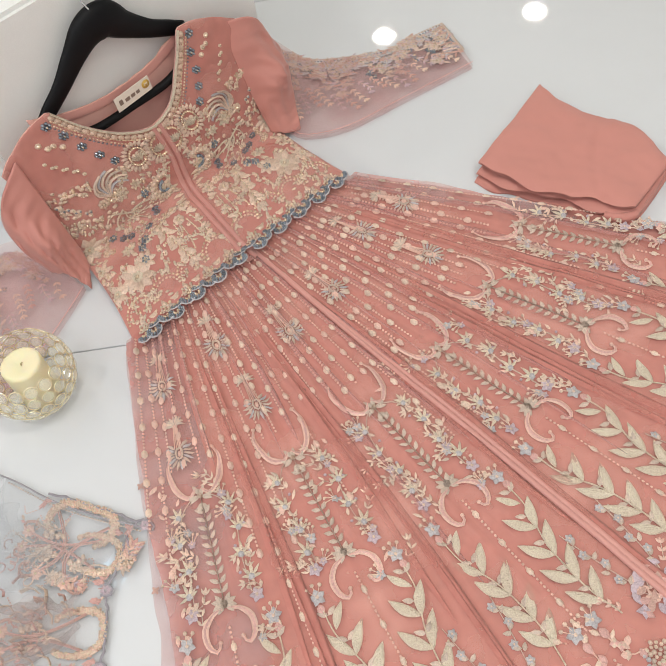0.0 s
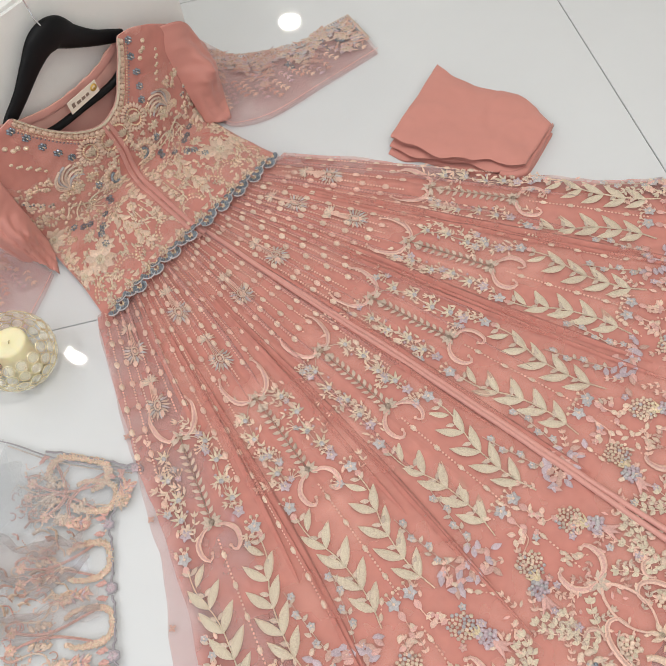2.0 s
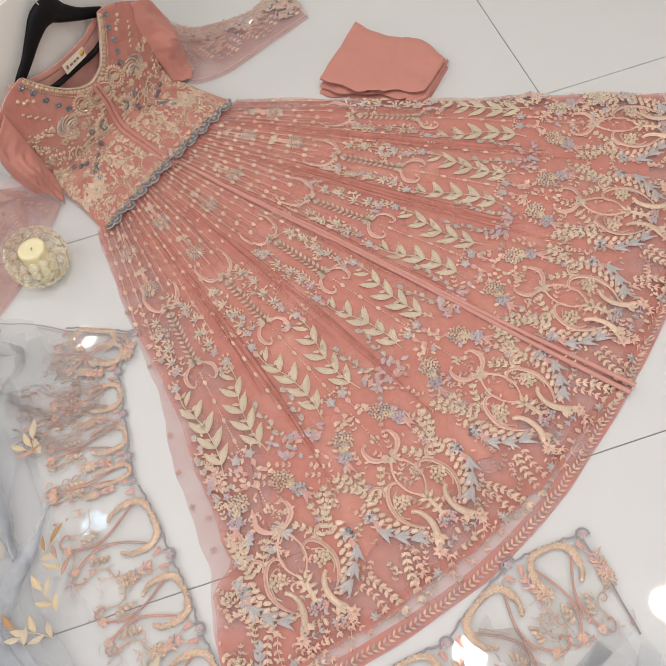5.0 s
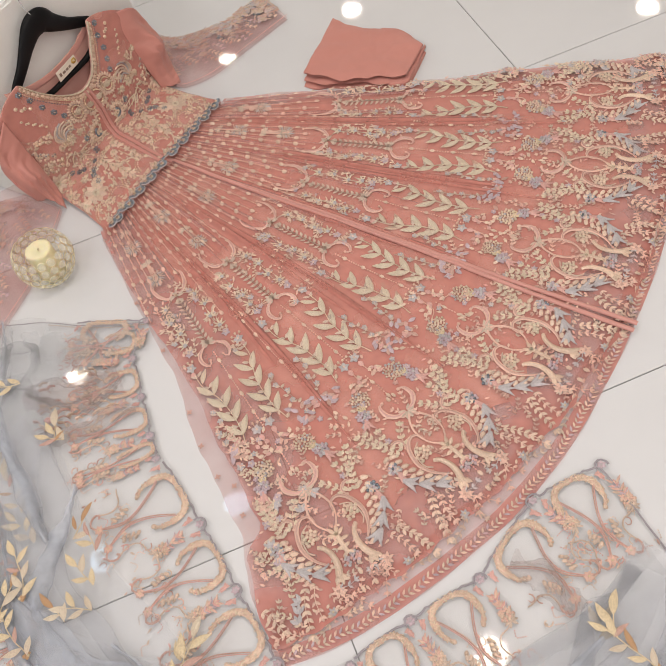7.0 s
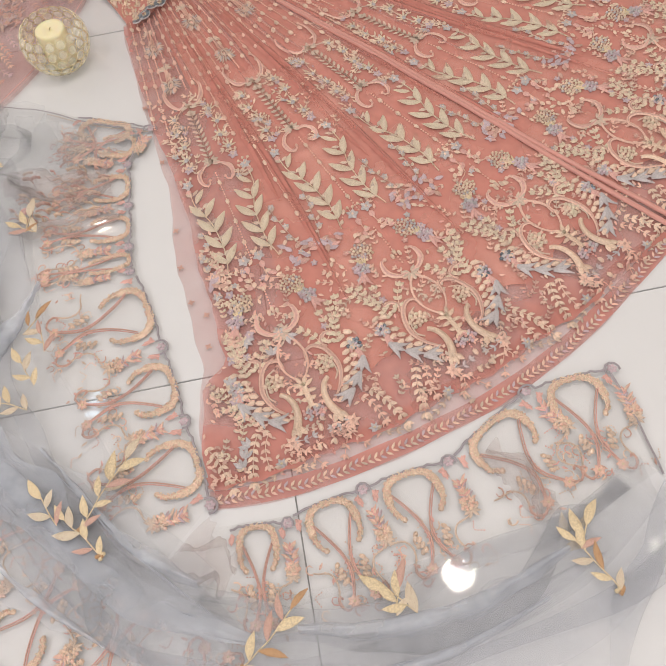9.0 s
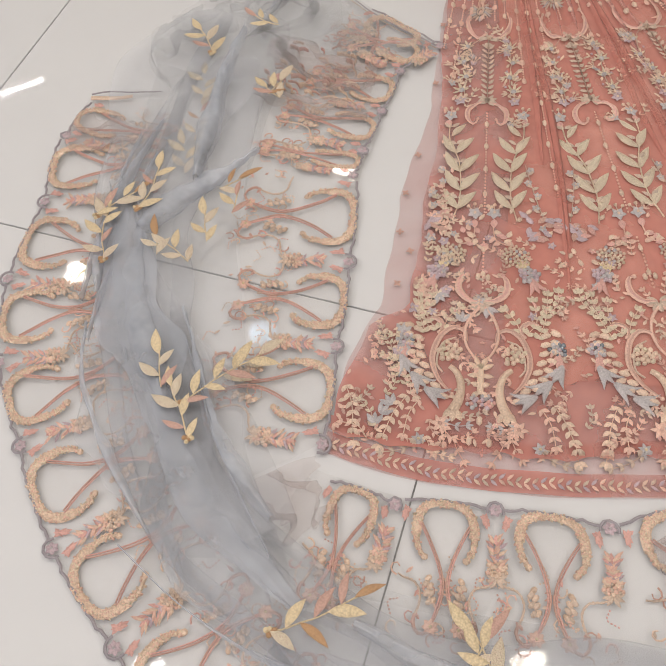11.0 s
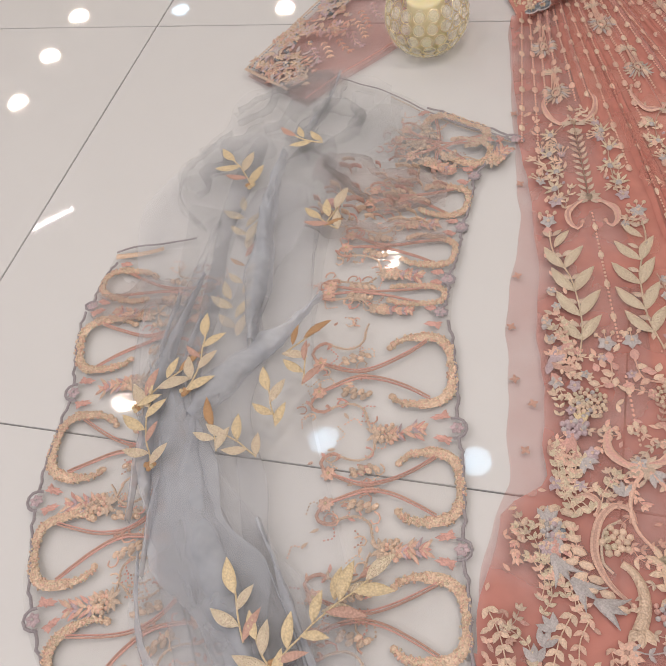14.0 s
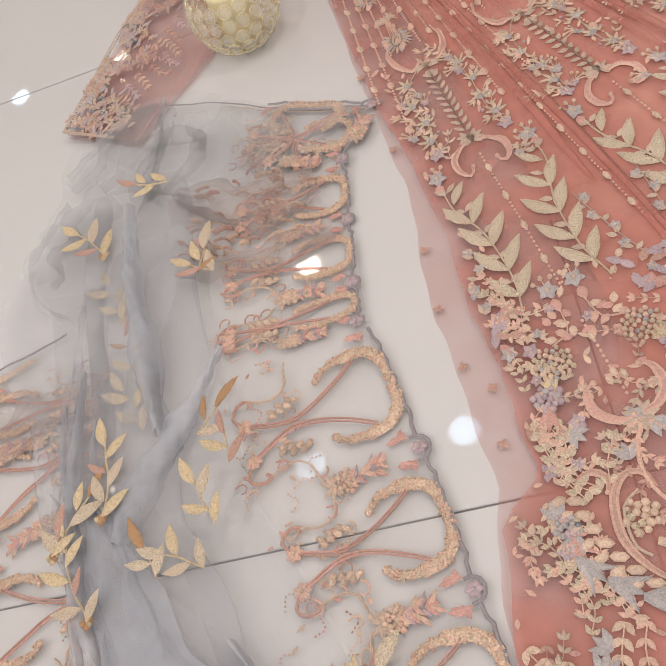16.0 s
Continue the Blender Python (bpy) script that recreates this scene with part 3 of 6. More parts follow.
        for i in range(9):
            r, a = 1.105 + rng.uniform(-0.012, 0.012), 0.2 + rng.uniform(-0.14, 0.12)
            st.leaf((PEACH, PINK, IVORY)[i % 3], *p.at(r, a), p.ang(r, a, rng.uniform(-3, 3)), 0.012, 0.008, 0.0024)
        # round flower head with blue cluster and tulip
        x, y = p.at(1.134, 0.40)
        st.bunch((IVORY, GOLD, IVORY, BLUE, SAGE), x, y, 0.0185, 40, 0.0026, rng)
        for t in (-0.5, -0.2, 0.1, 0.4):
            st.leaf(LEAFGOLD, *p.at(1.160, 0.48), p.ang(1.14, 0.5, math.pi + t), 0.022, 0.004)
        x, y = p.at(1.163, 0.56)
        st.bunch((LILAC, BLUE, LILAC), x, y, 0.0125, 18, 0.0034, rng)
        x, y = p.at(1.170, 0.58)
        piece("tulip", pink_tulip, skirt, x, y, lie(x, y), p.ang(1.15, 0.6, 0.35), 0.027)
        st.dot(IVORY, *p.at(1.168, 0.06), 0.0034, 0.003, 1.7, p.ang(1.168, 0))
    # ---- the deep border
    if p.ok(1.20, 0.2):
        crescent(p, [(1.206, 0.03), (1.204, 0.16), (1.190, 0.28), (1.170, 0.27), (1.166, 0.19)], w=0.0105)
        for t in (0.0, 0.7, 1.5, 2.3):
            st.leaf(SAGE, *p.at(1.208, 0.01), p.ang(1.2, 0, t), 0.015, 0.007)
        st.cord(PEACH, p.line([(1.215, 0.03), (1.228, 0.12), (1.25, 0.18), (1.272, 0.155), (1.292, 0.05)]), 0.0045, 0.003, 0.0022)
        crescent(p, [(1.266, 0.155), (1.252, 0.18), (1.247, 0.30), (1.262, 0.44), (1.293, 0.50), (1.320, 0.42), (1.340, 0.27)], PEACH, 0.0085, ROSE)
        st.cord(SAGE, p.line([(1.262, 0.27), (1.272, 0.41), (1.30, 0.45), (1.312, 0.38)]), 0.0025)
        x, y = p.at(1.282, 0.335)
        st.bunch((IVORY, GOLD, IVORY), x, y, 0.014, 17, 0.0035, rng)
    if p.ok(1.32, 0.1):
        for r, t, ln in ((1.300, 2.7, 0.016), (1.304, 2.1, 0.017), (1.312, 1.5, 0.015), (1.326, 1.9, 0.011), (1.334, 0.9, 0.012)):
            st.leaf(SEQUIN, *p.at(r, 0.01), p.ang(r, 0, t), ln, 0.0072, 0.003)
        st.cord(SEQUIN, p.line([(1.304, 0.01), (1.338, 0.01)]), 0.0055)
        st.dot(GOLD, *p.at(1.300, 0.0), 0.0040, 0.004)
        st.bunch((LILAC, BLUE, PINK), *p.at(1.346, 0.07), 0.009, 11, 0.003, rng)
        st.cord(SEQUIN, p.line([(1.303, 0.31), (1.310, 0.24), (1.326, 0.19), (1.345, 0.20), (1.362, 0.26)]), 0.007, 0.0125, 0.0034)
        for t in (-0.6, 0.1, 0.8):
            st.leaf(SEQUIN, *p.at(1.358, 0.24), p.ang(1.36, 0.24, t), 0.018, 0.010, 0.003)
    if p.ok(1.30, 0.7):
        x, y = p.at(1.272, 0.80)
        st.bunch((BLUE, LILAC, BLUE, STEEL), x, y, 0.0105, 15, 0.0032, rng)
        x, y = p.at(1.279, 0.80)
        if inside(x, y, 1.0):
            piece("tulip", pink_tulip, skirt, x, y, lie(x, y), p.ang(1.28, 0.8, -0.2), 0.024)
        for r, a, t in ((1.296, 0.82, -0.55), (1.318, 0.69, -0.85), (1.337, 0.54, -1.15)):
            x, y = p.at(r, a)
            if inside(x, y, 1.0):
                piece("bell_flower", grey_tulip, skirt, x, y, lie(x, y) + 0.001, p.ang(r, a, t), 0.031)
    if p.ok(1.22, 0.7):
        for pts in ([(1.258, 0.60), (1.23, 0.70), (1.195, 0.75)], [(1.252, 0.48), (1.235, 0.60), (1.205, 0.58)], [(1.250, 0.42), (1.232, 0.36), (1.218, 0.26)], [(1.225, 0.66), (1.21, 0.84), (1.19, 0.88)]):
            st.sprig(IVORY, GOLD, p.line(pts), 0.0105, 0.0105, 0.0066, 0.8)
        for i, t in enumerate(np.linspace(0, 1, 8)):
            r, a = 1.250 + 0.09 * t, 0.72 - 0.30 * t * t - 0.03 * t
            for turn in (1.2, -1.2):
                st.dot(IVORY, *p.at(r + 0.003 * (turn < 0), a + 0.055 * (1 if turn > 0 else -1) + 0.02), 0.0044, 0.003, 1.7, p.ang(r, a, turn))
        crescent(p, [(1.238, 0.62), (1.236, 0.50), (1.246, 0.42), (1.256, 0.46)], PEACH, 0.0075, ROSE)
        st.flower(LILAC, BLUE, *p.at(1.226, 0.56), 0.007, 5)
    # close filling of small leaves and buds between the larger motifs
    for i in range(76):
        r, a = rng.uniform(1.16, 1.41), rng.uniform(0.03, 0.98)
        if 0.24 < a < 0.62 and 1.25 < r < 1.33 and i % 3:
            continue
        mat = (PEACH, IVORY, ROSE, PINK, SAGE, PEACH)[i % 6]
        x, y = p.at(r, a)
        if i % 4 == 0:
            t = rng.uniform(-3, 3)
            st.sprig(mat, mat, [(x, y), (x + 0.012 * math.cos(t), y + 0.012 * math.sin(t)), (x + 0.024 * math.cos(t + 0.4), y + 0.024 * math.sin(t + 0.4))], 0.0085, 0.0075, 0.0038, 0.85, 0.0008)
        else:
            st.leaf(mat, x, y, p.ang(r, a, rng.uniform(-3, 3)), rng.uniform(0.007, 0.012), 0.0042, 0.0016)
    # sprays below
    if p.ok(1.38, 0.7):
        st.sprig(IVORY, IVORY, p.line([(1.348, 0.70), (1.372, 0.80), (1.412, 0.88)]), 0.010, 0.0115, 0.006, 0.85)
        st.sprig(IVORY, PEACH, p.line([(1.352, 0.58), (1.372, 0.66), (1.398, 0.68)]), 0.011, 0.010, 0.005, 0.85)
    if p.ok(1.38, 0.3):
        st.flower(PEACH, ROSE, *p.at(1.379, 0.36), 0.012, 6, 0.4, 0.5)
        st.sprig(PEACH, PEACH, p.line([(1.37, 0.34), (1.395, 0.30), (1.412, 0.38)]), 0.011, 0.010, 0.004, 0.9)
        st.sprig(PEACH, PEACH, p.line([(1.385, 0.33), (1.40, 0.22), (1.418, 0.13)]), 0.011, 0.009, 0.004, 0.9)
        st.sprig(BLUE, BLUE, p.line([(1.376, 0.32), (1.38, 0.22), (1.378, 0.12)]), 0.010, 0.009, 0.004, 0.9)
        st.dot(IVORY, *p.at(1.397, 0.09), 0.0036, 0.003, 1.7, p.ang(1.397, 0.1))
        if side > 0:
            st.beads(PINK, p.line([(1.352, 0), (1.366, 0)]), 0.0013, 0.004)
            st.dot(IVORY, *p.at(1.371, 0), 0.0038, 0.003, 1.7, p.ang(1.37, 0))
    if p.ok(1.409, 0.5):
        st.flower(BLUE, LEAFGOLD, *p.at(1.402, 0.54), 0.009, 6, 0.2, 0.5)
        st.sprig(SAGE, SAGE, p.line([(1.405, 0.56), (1.415, 0.7), (1.420, 0.84)]), 0.011, 0.009, 0.0045, 0.8)


for k in range(-3, 3):
    for side in (-1, 1):
        gore(SEAM + HALF + 2 * HALF * k, side)
gore(SEAM + HALF - 8 * HALF, 1, True)

# blossoms, bells and sprays along the two side edges
for edge_of, way in ((edge_left, 1), (edge_right, -1)):
    for i in range(84):
        r = rng.uniform(1.02, 1.415) if i % 4 else rng.uniform(0.66, 1.0)
        d = edge_of(r) + way * rng.uniform(0.35, 4.6 if r > 1.12 else 2.0)
        x, y = fan(r, d)
        t = radians(d) + rng.uniform(-0.9, 0.9) + (math.pi if i % 3 else 0)
        kind = i % 8
        if kind == 0 and r > 1.1:
            st.bunch((LILAC, BLUE, LILAC), x, y, 0.008, 9, 0.0028, rng)
        elif kind == 1:
            st.flower((LILAC, PEACH, BLUE)[i % 3], IVORY, x, y, 0.0085, 5, t, 0.75)
        elif kind in (2, 5, 6):
            st.sprig(IVORY, (IVORY, PEACH, GOLD)[i % 3], [(x, y), (x + 0.018 * math.cos(t), y + 0.018 * math.sin(t)), (x + 0.034 * math.cos(t + 0.35), y + 0.034 * math.sin(t + 0.35))], 0.0085, 0.008, 0.0042, 0.85, 0.001)
        elif kind == 3 and r > 1.15:
            for w in (-0.6, 0.0, 0.6):
                st.leaf(BLUE, x, y, t + w, 0.017, 0.0075, 0.0028)
        else:
            st.leaf((PEACH, ROSE, SAGE, IVORY)[i % 4], x, y, t, rng.uniform(0.008, 0.013), 0.005, 0.0018)
# vine along the hem
for d in np.arange(LEFT - 0.8, RIGHT, 0.36):
    w = 0.0015 * math.sin(d * 3)
    x, y = fan(hem_r(d) - 0.012 + w, d)
    for turn in (0.75, -0.75):
        st.leaf((IVORY, LILAC, SAGE, PEACH)[int(d * 7 + turn) % 4], x, y, radians(d + 90) + turn, 0.0108, 0.0040, 0.002)
st.cord(SAGE, [fan(hem_r(d) - 0.012, d) for d in np.linspace(LEFT - 0.8, RIGHT, 24)], 0.0014)

SUNS = ((-66.4, 0.522), (-65.7, 0.633), (-56.4, 0.487), (-55.0, 0.607), (-45.3, 0.525), (-35.2, 0.516), (-22.3, 0.483), (-22.1, 0.595), (-13.6, 0.52))
# dotted strings that run out from the waist
for d in np.arange(SEAM - 31.0, SEAM + 30.4, 1.55):
    a = ((d - SEAM) / (2 * HALF)) % 1.0
    ends = 0.655 if 0.06 < a < 0.94 else 1.03
    if 0.1 < a < 0.22 or 0.78 < a < 0.9:
        ends = 0.80
    wob = rng.uniform(-0.2, 0.2)
    pts = [fan(r, d + wob * math.sin(r * 7)) for r in np.linspace(waist_r(d) + rng.uniform(0.004, 0.03), ends, 5)]
    st.beads(PEACH, pts, 0.0016, 0.0052, 8, PEACH if rng.random() < 0.4 else IVORY, 0.0043)

# sunburst medallions: an oval ring with rays, and a small fan on the stems above it
for deg, r in SUNS:
    w = radians(deg)
    c, n = math.cos(w), math.sin(w)
    x, y = fan(r, deg)
    ring = [(x + 0.0085 * math.cos(t) * c - 0.0050 * math.sin(t) * n, y + 0.0085 * math.cos(t) * n + 0.0050 * math.sin(t) * c) for t in np.linspace(0, 2 * math.pi, 11)]
    st.cord(SAGE, ring, 0.0026, h=0.0028)
    st.dot(PEACH, x, y, 0.0030, 0.0026, 1.6, w)
    for i in range(15):
        t = -2.35 + 4.7 * i / 14
        u, v = 0.0095 * math.cos(t), 0.0060 * math.sin(t)
        st.leaf((SAGE, BLUE, SAGE)[i % 3], x + u * c - v * n, y + u * n + v * c, w + t, 0.0165 - 0.003 * abs(t) / 2.35, 0.0040, 0.0024)
    bx, by = fan(r - 0.044, deg)
    for i in range(5):
        t = -0.5 + 0.25 * i
        st.cord(PEACH, [(x - 0.008 * c - t * 0.010 * n, y - 0.008 * n + t * 0.010 * c), (bx - t * 0.004 * n, by + t * 0.004 * c)], 0.0014, h=0.0016)
    for i in range(9):
        st.leaf((SAGE, IVORY)[i % 2], bx, by, w + math.pi - 1.7 + 3.4 * i / 8, 0.0145, 0.0046, 0.0024)
# net gathered over itself in narrow folds that start at the waist
for k in range(20):
    d = LEFT + 2.0 + (RIGHT - LEFT - 4.0) * (k + rng.uniform(0.1, 0.9)) / 20
    r0, r1 = waist_r(d) - 0.004, waist_r(d) + rng.uniform(0.12, 0.62)
    wide = rng.uniform(0.002, 0.0075)
    rows = []
    for r in np.linspace(r0, r1, 22):
        t = (r - r0) / (r1 - r0)
        w = wide * (0.45 + 0.9 * t) * (1 - t) ** 0.5
        dd = d + 0.25 * math.sin(t * 5 + k)
        c, s = math.cos(radians(dd)), math.sin(radians(dd))
        x, y = fan(r, dd)
        z = lie(x, y) + 0.0012
        rows.append([(x - s * w * q, y + c * w * q, z + h * (1 - t)) for q, h in ((-1, 0.0), (0.1, 0.0020), (1, 0.0016), (0.25, 0.0006))])
    sheet("fold", rows, NET_PALE, skirt)
# deeper folds where two gores meet
for k in range(-3, 4):
    for off, wide, r0, r1 in ((-0.55, 0.0050, 0.43, 0.98), (0.60, 0.0065, 0.50, 1.12), (0.10, 0.0035, 0.60, 1.20)):
        d = SEAM + 2 * HALF * k + off + rng.uniform(-0.25, 0.25)
        if not edge_left(0.8) + 1.0 < d < edge_right(0.8) - 0.8 or (k == 0 and abs(off) < 0.3):
            continue
        rows = []
        for r in np.linspace(r0, r1, 30):
            t = (r - r0) / (r1 - r0)
            w = wide * (0.4 + t) * math.sin(math.pi * min(1.0, 0.08 + 0.92 * t)) ** 0.6
            dd = d + 0.18 * math.sin(t * 6 + k)
            c, n = math.cos(radians(dd)), math.sin(radians(dd))
            x, y = fan(r, dd)
            z = lie(x, y) + 0.0006
            rows.append([(x - n * w * q, y + c * w * q, z + h) for q, h in ((-1, 0.0), (0.2, 0.0024), (1, 0.0018), (0.3, 0.0006), (-0.6, 0.0003))])
        sheet("fold", rows, NET, skirt)
# little sewn marks on the plain strip of net at the side
marks = Stitches(lambda x, y: 0.0062)
for r, d in ((0.66, -70.75), (0.80, -69.95), (0.955, -70.1), (1.03, -70.4), (1.10, -70.15), (1.13, -69.2), (1.185, -69.6)):
    for i in range(4):
        marks.leaf(ROSE, *fan(r, d), i * 1.57 + r * 9, 0.006, 0.004, 0.001)
marks.done(back, {"dusty_rose_thread": ("sewn_mark", "small rose sewn marks")})

st.done(skirt, {
    "champagne_thread": ("gold_stitching", "champagne gold thread stitching"), "ivory_thread": ("ivory_stitching", "ivory thread stitching"),
    "peach_thread": ("peach_beading", "peach dotted strings and scrolls"), "pink_thread": ("pink_stitching", "dusty pink stitching"),
    "sage_thread": ("sage_stitching", "sage beige leaf stitching"), "grey_blue_thread": ("blue_stitching", "grey-blue flower stitching"),
    "lilac_thread": ("lilac_stitching", "lilac flower stitching"), "gold_sequin": ("sequin_work", "gold sequin work")})

# ---------------------------------------------------------------- the gown: bodice
# It lies flat from the waist, bends up and leans against a low white plinth.
SIDE, AWAY = Vector((0.59, 0.807, 0)), Vector((-0.807, 0.59, 0))
FLAT, BEND = 0.14, 0.05
TURN = FLAT + BEND * math.pi / 2


def spot(l, n, z):
    """World place from metres along the plinth's face, away from the skirt, and up."""
    return SIDE * l + AWAY * n + Vector((0, 0, z))


def bod3(a, b, h=0.0):
    """World place of a point a across (from the front opening), b up from the waist along the cloth, and h off it."""
    l = 0.711 + 0.03 * b + 0.016 * math.sin(math.pi * max(0, min(1, b / 0.4))) - 0.026 * max(0.0, (b - 0.26) / 0.18) ** 1.3 + a
    if b < FLAT:
        return spot(l, 0.71 + b, 0.006 + h)
    if b < TURN:
        p = (b - FLAT) / BEND
        return spot(l, 0.85 + (BEND - h) * math.sin(p), 0.056 - (BEND - h) * math.cos(p))
    return spot(l, 0.90 - h + 0.05 * (b - TURN), 0.056 + b - TURN)


def puff(a, b):
    body = 0.020 * max(0.0, 1 - (abs(a) / 0.215) ** 2.5) * min(1, 0.3 + 5 * max(b, 0))
    return 0.004 + body + 0.004 * noise.noise((a * 16, b * 9, 2.0)) + 0.002 * noise.noise((a * 45, b * 28, 5.0))


def neck_b(a):
    return 0.332 + 0.108 * (abs(a) / 0.110) ** 1.9


def top_b(a):
    a = abs(a)
    return neck_b(a) if a < 0.110 else 0.440 - 0.042 * ((a - 0.110) / 0.09) ** 1.8


def half_width(b):
    return 0.218 - 0.018 * math.sin(math.pi * max(0, min(1, b / 0.36))) - 0.006 * (b > 0.36)


grid = []
for i in range(57):
    row = []
    for j in range(91):
        t = 2 * j / 90 - 1
        u = i / 56
        a = t * 0.205
        b = -0.004 + (top_b(a) + 0.004) * u
        a = t * half_width(b)
        b = -0.004 + (top_b(a) + 0.004) * u
        row.append(bod3(a, b, puff(a, b)))
    grid.append(row)
bodice = sheet("bodice", grid, LINING, dress, "fitted salmon bodice with heavy gold and blue beadwork", 0.003)
sheet("bodice_net", [[Vector(p) + Vector((0.0009, -0.0007, 0.0012)) for p in row] for row in grid], NET, dress, "sheer net over the bodice lining")
inner = []
for i in range(17):
    row = []
    for j in range(41):
        a = -0.135 + 0.27 * j / 40
        t = 0.394 + 0.035 * (abs(a) / 0.135) ** 2.2
        b = 0.235 + (t - 0.235) * i / 16
        row.append(bod3(a, b, -0.006 + 0.004 * noise.noise((a * 50, b * 40, 1.0))))
    inner.append(row)
sheet("back_neck", inner, LINING, dress, "creased inside of the back with a faced neckline", 0.002)
facing = []
for k in (0.0, 0.35, 1.0):
    facing.append([bod3(a, 0.394 + 0.035 * (abs(a) / 0.135) ** 2.2 - 0.014 + 0.014 * k, -0.004 + 0.002 * (k == 0.35)) for a in np.linspace(-0.125, 0.125, 30)])
sheet("neck_facing", facing, PLACKET, dress)

# label in the neck: a mark and bars for the writing
tag = part("label", box(-0.031, -0.012, 0, 0.031, 0.012, 0.0012, 0.0005), LABEL, None, "cream woven size label", False)
tag.matrix_basis = Matrix.Translation(spot(0.712, 0.893, 0.226)) @ Matrix((SIDE, (0, 0, 1), -AWAY)).transposed().to_4x4() @ pose(0, 0, 0, 0, 0, 3)
hang(tag, dress)
word = new("size_letter", bpy.data.curves.new("size_letter", "FONT"))
word.data.body, word.data.size, word.data.align_x, word.data.align_y, word.data.extrude = "M", 0.008, "CENTER", "CENTER", 0.0002
word.data.materials.append(LABEL)
word.parent, word.location = tag, (0.023, 0.002, 0.0020)
disc = bmesh.new()
bmesh.ops.create_cone(disc, segments=20, radius1=0.0065, radius2=0.0065, depth=0.0006, cap_ends=True)
mark = part("round_mark", disc, MUSTARD, None)
mark.parent, mark.location = tag, (0.023, 0.002, 0.0015)
for k, (u, w) in enumerate(((-0.022, 0.006), (-0.011, 0.008), (-0.001, 0.007), (0.008, 0.006))):
    bar = part("print_bar", box(u - w / 2, -0.0035, 0.0013, u + w / 2, 0.002 + 0.003 * (k == 0), 0.0016), INK, None, smooth=False)
    bar.parent = tag

# satin edges of the front opening on the bodice
for off in (-0.0055, 0.0055):
    rows = []
    for b in np.linspace(-0.02, 0.332, 30):
        rows.append([bod3(off + w, b, puff(off + w, b) + h) for w, h in ((-0.0042, 0.0), (-0.003, 0.0035), (0.003, 0.0035), (0.0042, 0.0))])
    sheet("placket", rows, PLACKET, dress, "plain satin edge of the front opening")

# ---- beadwork, the same on both sides of the opening
bs = Stitches(place=lambda a, b, h: bod3(a, b, puff(a, b) + 0.0008 + h + 0.013 * max(0.0, min(1.0, (0.014 - b) / 0.02))), keep=lambda a, b: abs(a) < half_width(b) - 0.002 and b < top_b(a) + 0.003)
rng = random.Random(11)


def both(a, b):
    return ((-a, b), -1), ((a, b), 1)


AXIS = math.pi / 2


def eyelet(x, y, r, mat=IVORY):
    """A small round flower with a pearl in it."""
    for i in range(7):
        t = i * 0.898
        bs.dot(mat, x + r * 0.62 * math.cos(t), y + r * 0.62 * math.sin(t), r * 0.42, 0.0030)
    bs.dot(PEARL, x, y, r * 0.34, 0.0055)


def blue_knot(x, y, r=0.0050):
    for i in range(7):
        k = r if i < 6 else 0.0
        bs.dot(STEEL, x + k * math.cos(i * 1.047), y + k * math.sin(i * 1.047), 0.0026, 0.0040)
    bs.dot(PEARL, x, y, 0.0016, 0.0060)


def petal_flower(x, y, r, side, n=8, mats=(IVORY, SEQUIN)):
    for i in range(n):
        t = AXIS + side * 6.283 * i / n
        bs.leaf(mats[i % len(mats)], x + r * 0.2 * math.cos(t), y + r * 0.2 * math.sin(t), t, r * 0.85, r * 0.55, 0.0038)
        bs.dot(PEARL, x + r * 0.8 * math.cos(t), y + r * 0.8 * math.sin(t), 0.0019, 0.0038)
    eyelet(x, y, r * 0.36, GOLD)


def chain(pts, side, mat=IVORY, bead=PEARL, size=0.0034):
    """A wavy line of little rings, each with a bead."""
    q = [(side * a, b) for a, b in pts]
    total = sum(math.dist(p, r) for p, r in zip(q, q[1:]))
    for i, p in enumerate(smooth_line(q, max(2, int(total / 0.0075)))):
        x, y = p[0], p[1] + 0.0022 * (-1) ** i
        bs.dot(mat, x, y, size, 0.0020, sides=7)
        bs.dot(bead, x, y, size * 0.55, 0.0042)


